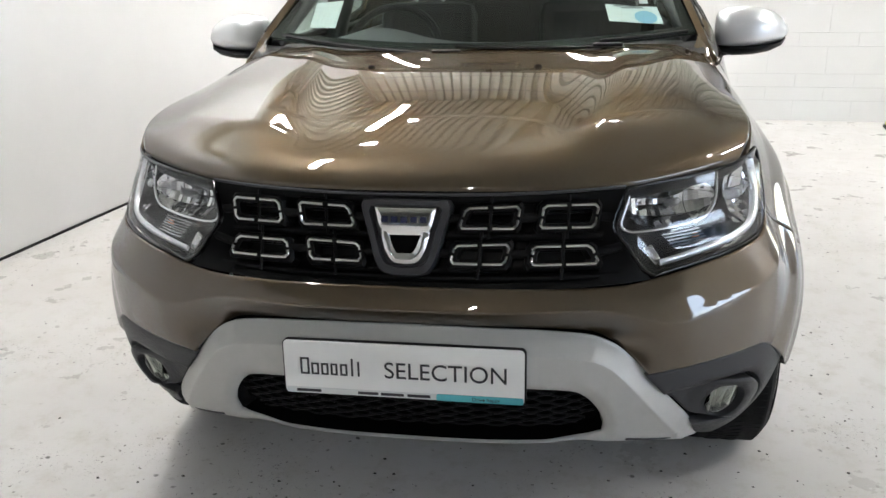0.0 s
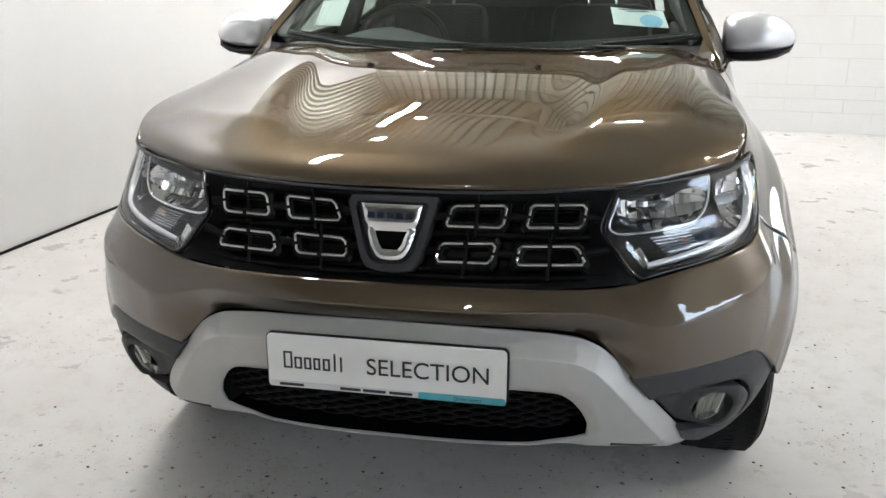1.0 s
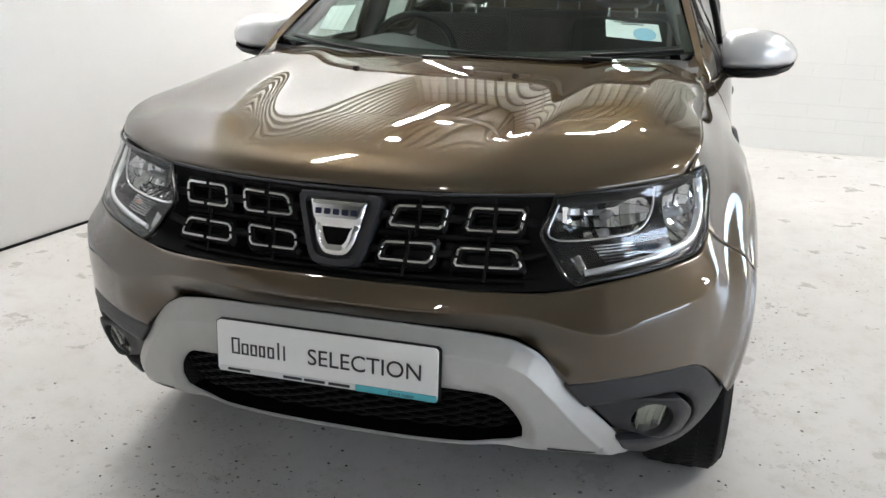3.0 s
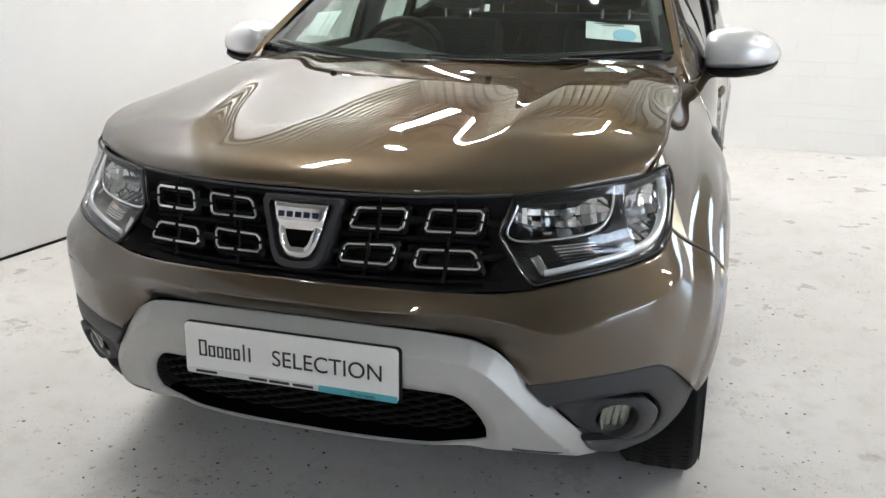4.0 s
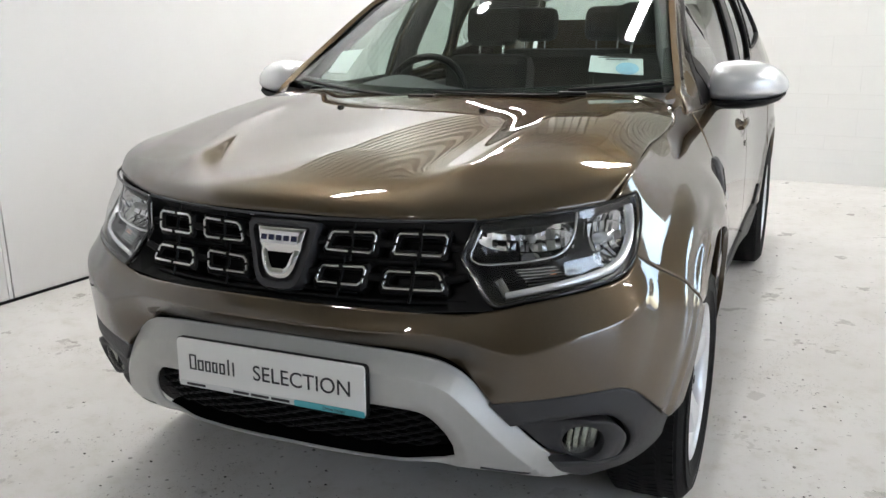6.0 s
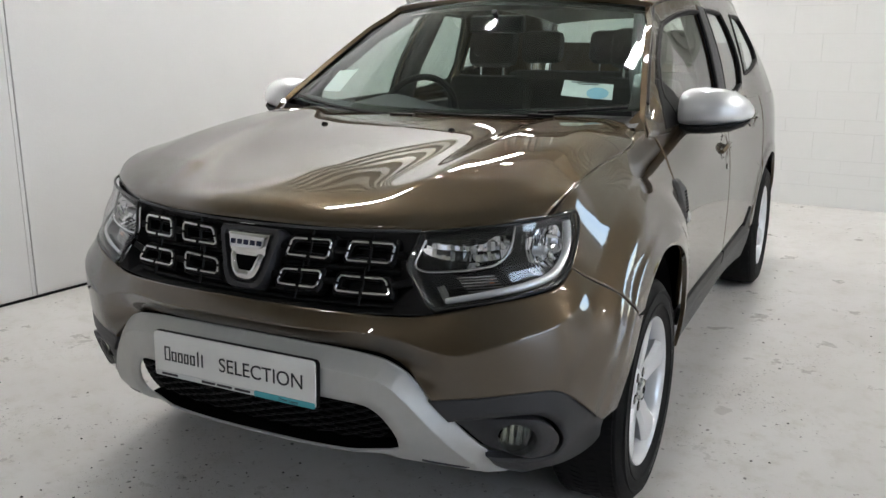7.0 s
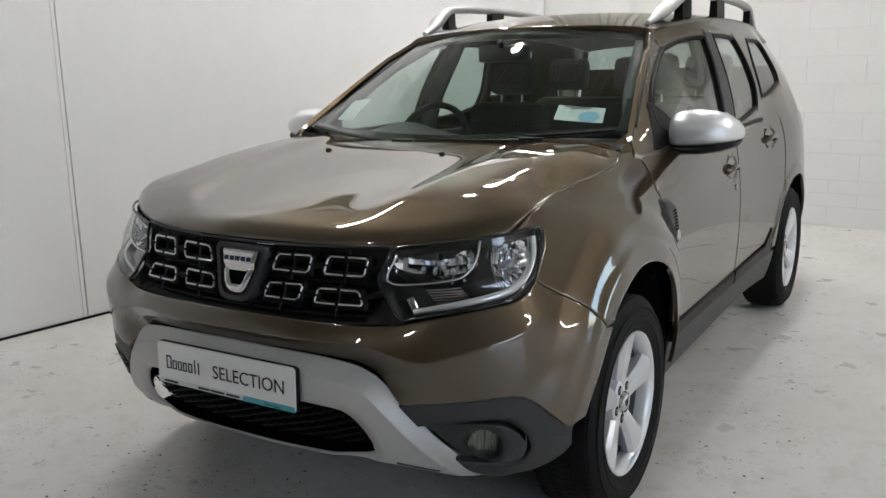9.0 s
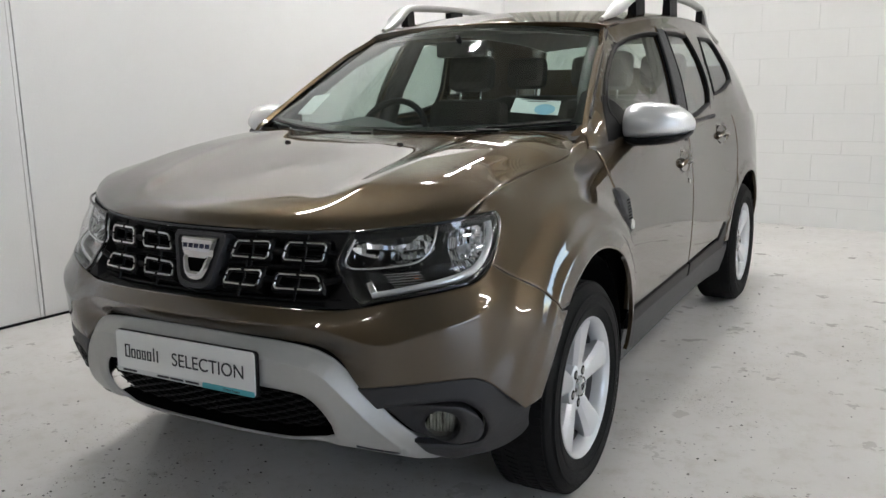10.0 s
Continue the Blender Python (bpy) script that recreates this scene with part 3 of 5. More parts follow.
part("bar", box_mesh("bar", (.60, .09, .028), .008, (.30, 0, .040)), YELLOW, guard, "yellow bar")
part("base", box_mesh("base", (.62, .12, .028), .006, (.30, 0, .014)), BLACK, guard, "black base")
guard.matrix_basis = pose(2.74, 5.74, 0, 0, 0, -6)


# the yard's far side, seen mirrored in the car's flank through the doorway
def shed():
    b = tagged(new("industrial_building"), "low pale industrial building with a grey pitched roof across the yard", "building")
    PALE = material("pale_render", (.62, .62, .60), .8, 0, 0, .1, .6)
    ROOF = material("grey_roof_sheet", (.16, .165, .18), .6, 0, 0, .15, 1)
    PANE = material("dark_window", (.03, .035, .04), .1)
    part("wall", box_mesh("wall", (9, 26, 3.4), .02, (0, 0, 1.7)), PALE, b)
    rings = [[(x, y, z) for x, z in ((-4.9, 3.35), (0, 5.2), (4.9, 3.35), (4.9, 3.25), (0, 5.0), (-4.9, 3.25))] for y in (-13.4, 13.4)]
    part("roof", loft("roof", rings), ROOF, b, "grey pitched sheet roof")
    for y in (-10, -6, 2, 6, 10):
        part("window", box_mesh("window", (.08, 1.8, 1.2), .01, (-4.51, y, 1.9)), PANE, b)
    part("roller_door", box_mesh("roller_door", (.08, 3.0, 2.8), .01, (-4.51, -2, 1.4)), ROOF, b)
    return b


first = shed()
first.matrix_basis = HALL @ pose(28, -6, -.21, 0, 0, 8)


# conduits along the sheeting over the block wall
for high in (3.6, 4.2):
    pipe = in_hall(part("conduit", sweep("conduit", [(x, BACK + .03, high) for x in np.linspace(LEFT, RIGHT, 12)], .018, (0, 0, 1), False, 8), FRAME_STEEL))
    tagged(pipe, "thin grey conduit along the upper sheeting of the wall", "conduit", "conduits")


# loose grit and chips of paint on the floor
def grit_mesh(name, count, seed, small, large, spread):
    rnd = random.Random(seed)
    verts, faces = [], []
    for _ in range(count):
        x, y = spread(rnd)
        r = small + (large - small) * rnd.random() ** 3
        turn_by, n = rnd.uniform(0, 6.3), rnd.choice((5, 6, 7))
        ring = [(r * rnd.uniform(.55, 1.1) * math.cos(turn_by + 6.283 * i / n), r * rnd.uniform(.35, .8) * math.sin(turn_by + 6.283 * i / n)) for i in range(n)]
        k = len(verts)
        verts += [(x + a, y + b, .0002) for a, b in ring] + [(x + a * .6, y + b * .6, r * .45) for a, b in ring]
        faces += [(k + i, k + (i + 1) % n, k + n + (i + 1) % n, k + n + i) for i in range(n)] + [tuple(range(k + n, k + 2 * n))]
    return mesh_of(name, verts, faces, flat=True)


def before_car(rnd):
    return rnd.gauss(.35, .6), rnd.gauss(-.05, .28)


def drift(rnd):
    x = rnd.uniform(-.75, 1.05)
    return x, -.02 + .10 * math.sin(3.1 * x) + rnd.gauss(0, .05) * (1 + math.sin(7 * x + 1))


def all_round(rnd):
    return rnd.uniform(-2.3, 4.2), rnd.uniform(-1.6, 6.0)


def by_wheel(rnd):
    return rnd.gauss(1.35, .45), rnd.gauss(.9, .9)


for title, colour, sets in (("dark_grit", (.035, .032, .028), ((1500, 1, .0012, .0075, before_car), (900, 6, .001, .006, drift), (420, 2, .0015, .008, all_round), (160, 3, .0012, .007, by_wheel))), ("pale_grit", (.55, .53, .48), ((70, 4, .0015, .006, before_car), (110, 5, .0015, .006, all_round)))):
    pieces = [grit_mesh("g", *q) for q in sets]
    ob = part(title, joined(title, pieces), material(title, colour, .9, 0, 0, .3, 200))
    tagged(ob, ("dark" if title == "dark_grit" else "pale") + " loose grit and paint chips on the concrete", "grit", kind="stuff")

# ---- the car: body ----
car = tagged(new("car"), "bronze compact SUV with silver mirror caps parked on the concrete", "car")


def wheel_arch(cs, rs, a0, a1, n=40):
    return [(cs + rs * math.cos(a), .345 + rs * .965 * math.sin(a)) for a in (radians(a0 + (a1 - a0) * i / n) for i in range(n + 1))]


ARCH_S, ARCH_R = 1.474, .439
REAR_S, REAR_R = 4.103, .425
S_END = float(GIRTH[-1])

# headlight edge, from its inner top corner round to its inner tip
HL_TOP = [(.489, .914), (.55, .921), (.64, .928), (.76, .937), (.88, .946), (1.0, .950)]
HL_OUT = [(1.0, .950), (1.012, .932), (.990, .890), (.928, .824)]
HL_LOW = [(.928, .824), (.857, .789), (.77, .774), (.666, .759), (.59, .748), (.537, .738)]
HL_IN = [(.537, .738), (.512, .752), (.483, .795), (.457, .838), (.478, .888), (.489, .914)]
SEAM = [(.928, .820), (.971, .796), (1.028, .766), (1.078, .728), (1.114, .695), (1.141, .662)]
GRILLE_LOW = [(-.537, .734), (-.464, .725), (-.343, .725), (-.2, .727), (0, .728), (.2, .727), (.343, .725), (.464, .725), (.537, .734)]
SKID_TOP = [(0, .637), (.165, .635), (.284, .630), (.35, .6235), (.41, .613), (.46, .588), (.500, .550), (.533, .512), (.565, .474), (.601, .433), (.639, .392), (.677, .352)]
CLAD_TOP = [(.522, .517), (.588, .525), (.661, .532), (.733, .538), (.806, .541), (.835, .537), (.869, .520), (.923, .477), (.981, .431)]


def left_right(points):
    """The points mirrored to the right, then as given."""
    return [(-s, z) for s, z in reversed(points)] + [p for p in points if p[0] > 0]


cut = SKID_TOP[:7]
arch_front = [p for p in wheel_arch(ARCH_S, ARCH_R, 180, 90) if .43 < p[1] < .662]
lower = chain(cut + [(.529, .519)], CLAD_TOP, [CLAD_TOP[-1], arch_front[0]])
right_half = chain([(.537, .734), (.60, .744), (.666, .755), (.77, .770), (.857, .785), (.928, .820)], SEAM, list(reversed(arch_front)))
half = right_half + list(reversed(lower))[1:]
outline = chain(GRILLE_LOW) + half[1:] + [(-s, z) for s, z in reversed(half)][1:]


def dedupe(line, eps=.0035):
    out = []
    for p in line:
        if not out or math.hypot(p[0] - out[-1][0], p[1] - out[-1][1]) > eps:
            out.append(p)
    while math.hypot(out[0][0] - out[-1][0], out[0][1] - out[-1][1]) < eps:
        out.pop()
    return out


_crest = spline([0, .30, .428, .519, .585, .65, .73, .80, .90, .97, 1.05], [.680, .680, .675, .652, .641, .654, .676, .692, .730, .766, .80])


def flare(cs, rs, blister=0.0):
    """The flange round a wheel arch and the blister that carries it."""
    def f(q):
        r = np.hypot(np.abs(q[:, 0]) - cs, (q[:, 1] - .345) / .965)
        return (.007 * (1 - smooth(rs + .050, rs + .085, r)) + blister * (1 - smooth(rs + .105, rs + .205, r))) * smooth(.1, .3, q[:, 1])
    return f


def bumper_lift(q):
    """The crease along the bumper's bar and up round its corners."""
    a, z = np.abs(q[:, 0]), q[:, 1]
    d = z - _crest(np.minimum(a, 1.05))
    centre = 1 - smooth(.44, .62, a)
    corner = smooth(.44, .62, a) * (1 - smooth(.84, .98, a))
    bar = (np.where(d < 0, .60 * d, -.26 * d) + .008) * smooth(.52, .62, z)
    over, under = .003 * np.logaddexp(0, d / .003), .003 * np.logaddexp(0, -d / .003)
    full = .020 * np.exp(-over / .055) * np.exp(-under / .11)
    return bar * centre + full * corner + flare(ARCH_S, ARCH_R, .018)(q)


CREST = [(s, float(_crest(abs(s)))) for s in np.linspace(-.97, .97, 160)]
bumper = part("front_bumper", panel("front_bumper", side, dedupe(outline), gap=.0012, roll=.0015, lines=[[(s, z + d) for s, z in CREST] for d in (-.004, 0, .004)], step=.013, raise_by=bumper_lift), PAINT, car, "glossy bronze painted bumper")

# skid plate with its chamfered upper band
skid_half = chain(SKID_TOP, [(.677, .352), (.712, .318), (.757, .288)], [(.757, .288), (.738, .282), (.70, .289), (.62, .307), (.55, .323), (.46, .339), (.36, .346), (.2, .348), (0, .350)])
skid_line = dedupe(skid_half + [(-s, z) for s, z in reversed(skid_half)])
OPEN = [(0, .520), (.25, .512), (.346, .502), (.388, .482), (.420, .444), (.438, .405), (.440, .368), (.36, .3545), (0, .3565)]
hole_half = chain(OPEN[:6], [(.438, .405), (.440, .368)], OPEN[6:])
hole = dedupe(hole_half + [(-s, z) for s, z in reversed(hole_half)])


SKID_RIM = left_right(SKID_TOP + [(.712, .318), (.757, .288)])
SKID_RIM = SKID_RIM + SKID_RIM[-2:0:-1]


def skid_under(z):
    """How far the plate's lower part draws back under the bumper."""
    return -.07 * np.clip(.56 - np.asarray(z, float), 0, 1)


def skid_lift(q):
    d = distance(q, SKID_RIM)
    scoop = .009 * smooth(.030, 0, distance(q, hole)) * smooth(.30, .40, np.abs(q[:, 0]))
    return -.012 + .037 * np.clip(d / .042, 0, 1) + skid_under(q[:, 1]) * smooth(.0, .05, d) - scoop


dense_rim = curve(left_right(SKID_TOP), .01)


def drawn_in(line, by, keep):
    """Runs of an outline drawn in by some metres, where keep allows."""
    a = np.asarray(line)
    t = np.roll(a, -1, 0) - np.roll(a, 1, 0)
    n = np.stack([t[:, 1], -t[:, 0]], 1) / (np.linalg.norm(t, axis=1)[:, None] + 1e-9)
    c = a + n * by
    good = inside(c, line) & (distance(c, line) > by * .97) & np.array([keep(p) for p in c])
    runs, run = [], []
    for p, g in zip(c, good):
        if g:
            run.append(tuple(p))
        elif run:
            runs.append(run)
            run = []
    return [r for r in runs + [run] if len(r) > 3]


fold = [r for d in (.039, .042, .045) for r in drawn_in(skid_line, d, lambda p: p[1] > .32 and min(abs(p[0] - s) + abs(p[1] - z) for s, z in dense_rim) < .085)]
# raised dark strip in place of a shaded slot; the plate isn't hollowed
skid_slot_shade = dedupe(chain([(.50, .349), (.625, .324)], [(.625, .324), (.612, .319), (.50, .342)], [(.50, .342), (.50, .349)], step=.01))
skid = part("skid_plate", panel("skid_plate", side, skid_line, [hole], lines=fold, step=.010, thick=.005, raise_by=skid_lift), SKID, car, "satin silver plastic skid plate")
for right in (False, True):
    part("skid_slot_shade", panel("skid_slot_shade", side, skid_slot_shade, step=.01, thick=.004, roll=.001, mirror=right, raise_by=lambda q: skid_lift(q) + .0022), CLAD, skid, "dark strip standing in for a slot's shade near the tip")
# near-black sheet added between the plate's lip and the grille, standing in for shade
lip = [(s, .3535 - .004 * (abs(s) / .45) ** 2) for s in np.linspace(-.45, .45, 41)]
lip = on(side, lip, [float(v) - .007 for v in skid_lift(np.array(lip))])
mesh_backing = part("lower_grille", panel("lower_grille", side, dedupe(hole), step=.03, thick=.01, raise_by=lambda q: -.026 + skid_under(q[:, 1]), roll=0), VOID, car, "black wavy lower grille")
part("grille_shade_sheet", loft("grille_shade_sheet", [[(p[0] * w, p[1] + back, p[2] + up) for p in lip] for w, back, up in ((1, 0, 0), (1, .035, .002), (.98, .10, -.004), (.95, .50, -.004))], False, False, 60), VOID, mesh_backing)
for i in range(13):
    z0 = .371 + .0118 * i
    reach = .430 - .06 * abs(i - 5) / 7
    path = on(side, [(s, z0 + .0042 * math.sin(s * 88 + math.pi * (i % 2) + .6 * math.sin(s * 17))) for s in np.linspace(-reach, reach, 150)], -.013 + float(skid_under(z0)))
    part("wavy_bar", sweep("wavy_bar", path, .0024, (0, -1, 0), False, 5), BLACK, mesh_backing)


# corner cladding with the fog lamp's pocket
FOG_OPEN = [(.556, .458), (.659, .474), (.733, .482), (.792, .479), (.832, .455), (.868, .415), (.882, .374), (.868, .343), (.82, .338), (.735, .349), (.668, .358), (.632, .386), (.597, .424)]
CLAD_LOW = [(1.060, .345), (1.045, .318), (.995, .298), (.93, .288), (.86, .288), (.79, .279)]
clad_line = dedupe(chain(CLAD_TOP, [CLAD_TOP[-1], (1.034, .431)], [(1.034, .431), (1.036, .385), (1.060, .345)], CLAD_LOW,
                         [(.79, .279), (.708, .312), (.673, .351), (.635, .391), (.597, .432), (.561, .474), (.522, .517)]))
pocket = dedupe(curve([(s, z) for s, z in FOG_OPEN], .012, True))


FOG_SILVER = material("fog_reflector", (.80, .80, .78), .10, 1.0)


def make_cladding(right):
    ob = part("bumper_cladding", panel("bumper_cladding", side, clad_line, [pocket], step=.013, thick=.02, mirror=right, raise_by=lambda q: .004 + 0 * q[:, 0]), CLAD, car, "dark grey grained plastic cladding")
    # near-black backing that gives the gap round the pod its shade
    part("fog_gap_shade", panel("fog_gap_shade", side, pocket, step=.02, thick=.004, mirror=right, roll=0, raise_by=lambda q: -.03 + 0 * q[:, 0]), VOID, ob)
    # the pod that carries the lamp, hooded on its outer side
    pod_line = dedupe(shrunk(pocket, .012))
    oval = [(.744 + .046 * math.cos(a), .408 + .045 * math.sin(a)) for a in np.linspace(0, 2 * math.pi, 33)[:-1]]
    shrink = lambda k: [(.744 + (s - .744) * k, .408 + (z - .408) * k) for s, z in oval]
    pod = part("fog_lamp_pod", panel("fog_lamp_pod", side, pod_line, [shrink(1.05)], step=.013, thick=.03, mirror=right,
                                     raise_by=lambda q: -.022 + .030 * smooth(.66, .79, q[:, 0]) - .012 * smooth(.84, .89, q[:, 0]) + .004 * smooth(.055, .025, distance(q, oval))), CLAD, ob, "dark grey plastic pod round the lamp")
    rings = [on(side, shrink(k), d) for k, d in ((1, -.012), (.96, -.006), (.8, -.001), (.5, .003), (.15, .004))]
    rings = [flip(k) if right else [tuple(v) for v in k] for k in rings]
    part("fog_lamp", loft("fog_lamp", rings), LENS, ob, "clear oval fog lamp")
    verts, faces = [], []
    for c in range(9):
        for v0, v1 in ((-1, -.3), (-.3, .3), (.3, 1)):
            tip = .0065 * (-1) ** c
            quad = []
            for u, v, e in ((c, v0, tip), (c + .84, v0, -tip), (c + .84, v1, -tip), (c, v1, tip)):
                u = -1 + 2 * u / 9
                tall = max(0, 1 - u * u) ** .5
                quad.append((.744 + .045 * u, .408 + .044 * v * tall, -.010 - .016 * (1 - u * u) * (1 - v * v * .5) + e))
            pts = np.concatenate([on(side, [(q[0], q[1])], q[2]) for q in quad])
            faces.append(tuple(range(len(verts), len(verts) + 4)))
            verts += flip(pts) if right else [tuple(v) for v in pts]
    part("fog_reflector", mesh_of("fog_reflector", verts, faces, flat=True), FOG_SILVER, ob)


both(make_cladding)

# front wings
door_front = [(1.815, 1.065), (1.812, .996), (1.806, .930), (1.86, .80), (1.895, .70), (1.910, .58), (1.915, .467), (1.915, .33)]
arch_up = [p for p in wheel_arch(ARCH_S, ARCH_R, 180, 0) if not (p[0] < ARCH_S and p[1] < .662)]
HOOD_SEAM = [(.893, .953), (.965, .985), (1.06, 1.008), (1.17, 1.019), (1.307, 1.030), (1.476, 1.042), (1.62, 1.052), (1.70, 1.075)]
wing_line = dedupe(chain([(.928, .824), (.990, .890), (1.012, .932), (1.0, .950)], [(1.0, .950), (.945, .950), (.893, .949)], HOOD_SEAM, [(1.70, 1.075), (1.76, 1.085), (1.815, 1.085)], [(1.815, 1.085)] + door_front,
                         [(1.915, .33), (1.897, .33)], list(reversed(arch_up)), list(reversed(SEAM))))


def make_wing(right):
    part("front_wing", panel("front_wing", side, wing_line, gap=.0012, roll=.0015, step=.011, thick=.014, raise_by=flare(ARCH_S, ARCH_R, .018), mirror=right), PAINT, car, "bronze painted wing over the wheel")


both(make_wing)

# bonnet
rear_edge = [(x, 1.07 + .13 * (x / .72) ** 2) for x in np.linspace(0, .70, 12)]
side_edge = [(x + .0035, y) for x, y in [(.728, 1.10), (.742, 1.013), (.744, .879), (.736, .72), (.739, .591), (.742, .492), (.739, .445), (.731, .394)]] + [(.722, .362)]
front_edge = [(x, float(nose(x)) - .003) for x in np.linspace(.710, 0, 24)]
hood_half = chain(rear_edge, [rear_edge[-1], (.722, 1.15), (.728, 1.10)], side_edge, [(.722, .362), front_edge[0]], front_edge)
hood_line = dedupe(hood_half + [(-x, y) for x, y in reversed(hood_half)])
bonnet = part("bonnet", panel("bonnet", hood, hood_line, gap=.0018, step=.012, thick=.016, roll=.003), PAINT, car, "glossy bronze bonnet with twin ridges")
for x in (-.235, .235):
    p = hood(x, .802)
    nozzle = lathe("washer_nozzle", [(0, .007), (.009, .006), (.012, .0), (.012, -.004)], 16)
    part("washer_nozzle", nozzle, BLACK, bonnet, "small black washer nozzle", at=pose(*p, 0, -80, 90))


# shoulder under the bonnet's side edge, seen through the shut line
for right in (False, True):
    k = -1 if right else 1
    seam = side(*np.array(curve(HOOD_SEAM, .02)).T)
    rings = [[(k * (p[0] + .004 - d), p[1], p[2] - h) for p in seam] for d, h in ((0, .004), (.012, .009), (.05, .022))]
    part("wing_shoulder", loft("wing_shoulder", rings, False, False), PAINT, car)

# doors, rear quarter and tail


front_door_line = dedupe(chain([(1.820, 1.085)] + [(s + .005, z) for s, z in door_front[:-1]], [(1.920, .467), (2.0, .455), (2.45, .452), (2.86, .455)],
                               [(2.86, .455), (2.905, .62), (2.915, .80), (2.925, .95), (2.93, 1.085)], [(2.93, 1.085), (2.4, 1.085), (1.820, 1.085)]))
rear_arch = wheel_arch(REAR_S, REAR_R, 165, 90, 24)
rear_door_line = dedupe(chain([(2.936, 1.085), (2.931, .95), (2.921, .80), (2.911, .62), (2.866, .455)], [(2.866, .455), (3.2, .46), (3.60, .47)],
                              [(3.60, .47)] + [(s - .04, z + .01) for s, z in rear_arch[4:16:4]] + [(3.82, .78), (3.83, .93), (3.80, 1.085)], [(3.80, 1.085), (3.4, 1.085), (2.936, 1.085)]))
quarter_line = dedupe(chain([(3.806, 1.085), (3.836, .93), (3.826, .78)] + [(s - .034, z + .01) for s, z in reversed(rear_arch[4:16:4])] + [(3.606, .47)], [(3.606, .47), (3.62, .42)], wheel_arch(REAR_S, REAR_R, 170, 5, 40),
                            [(4.528, .40), (4.7, .40), (5.2, .40), (S_END, .40)], [(S_END, .40), (S_END, .75), (S_END, 1.085)], [(S_END, 1.085), (4.8, 1.085), (4.3, 1.085), (3.806, 1.085)]))
HANDLES = {"front_door": (2.79, .925), "rear_door": (3.56, .995)}


def handle_ring(s, z):
    return [(s + .080 * math.cos(a), z + .043 * math.sin(a)) for a in np.linspace(0, 2 * math.pi, 29)[:-1]]


def make_handle(door, s, z, right):
    ring = handle_ring(s, z)
    cup = lambda k: [(s + (q - s) * k, z + (w - z) * k) for q, w in ring]
    rings = [on(side, cup(k), d) for k, d in ((1.03, -.002), (.97, -.003), (.86, -.008), (.62, -.015), (.32, -.0185), (.08, -.019))]
    rings = [flip(k) if right else [tuple(v) for v in k] for k in rings]
    part("handle_cup", loft("handle_cup", rings), PAINT, door, "hollow behind the pull handle")
    path = on(side, [(s + t, z + .006 - .02 * (t / .1) ** 2) for t in np.linspace(-.095, .095, 15)], [.004 + .014 * (1 - (t / .095) ** 4) for t in np.linspace(-.095, .095, 15)])
    path = flip(path) if right else path
    part("door_handle", sweep("door_handle", path, [.009 + .003 * (1 - (t / 7) ** 2) for t in range(-7, 8)], (1, 0, 0), False, 12), PAINT, door, "bronze pull handle")
    if door.name.startswith("front"):
        lock = on(side, [(2.84, .835)] * 3, [.0, .004, .005])
        part("door_lock", sweep("door_lock", flip(lock) if right else lock, [.012, .012, .009], (0, 0, 1), False, 16), DULL_CHROME, door, "round metal lock")


def make_doors(right):
    for name, line in (("front_door", front_door_line), ("rear_door", rear_door_line)):
        door = part(name, panel(name, side, line, [handle_ring(*HANDLES[name])], gap=.0018, step=.024, thick=.014, mirror=right, raise_by=None if name == "front_door" else flare(REAR_S, REAR_R)), PAINT, car, "closed bronze door")
        make_handle(door, *HANDLES[name], right)
        s0, s1 = (1.93, 2.855) if name == "front_door" else (2.875, 3.58)
        tail = [(s1, .452), (s1 - .01, .395)] if name == "front_door" else [(s1 - .12, .455), (s1 + .015, .535), (s1 + .035, .505), (s1 - .01, .395)]
        line2 = chain([(s0, .452), tail[0]], *zip(tail, tail[1:]), [(s1 - .01, .395), (s0 - .01, .395)], [(s0 - .01, .395), (s0, .452)])
        part("door_moulding", panel("door_moulding", side, dedupe(line2), step=.03, thick=.012, mirror=right, raise_by=lambda q: .008 + 0 * q[:, 0]), BLACK, door, "black plastic strip")
    part("rear_quarter", panel("rear_quarter", side, quarter_line, gap=.0018, step=.026, thick=.014, mirror=right, raise_by=flare(REAR_S, REAR_R)), PAINT, car, "bronze rear quarter and tail")
    line = dedupe(chain([(1.90, .392), (2.8, .392), (3.60, .392), (3.70, .40)], [(3.70, .40), (3.69, .33), (3.66, .25)], [(3.66, .25), (2.8, .25), (1.88, .25)], [(1.88, .25), (1.89, .32), (1.90, .392)]))
    part("sill", panel("sill", side, line, step=.03, thick=.03, mirror=right), CLAD, car, "dark grey plastic sill")


both(make_doors)


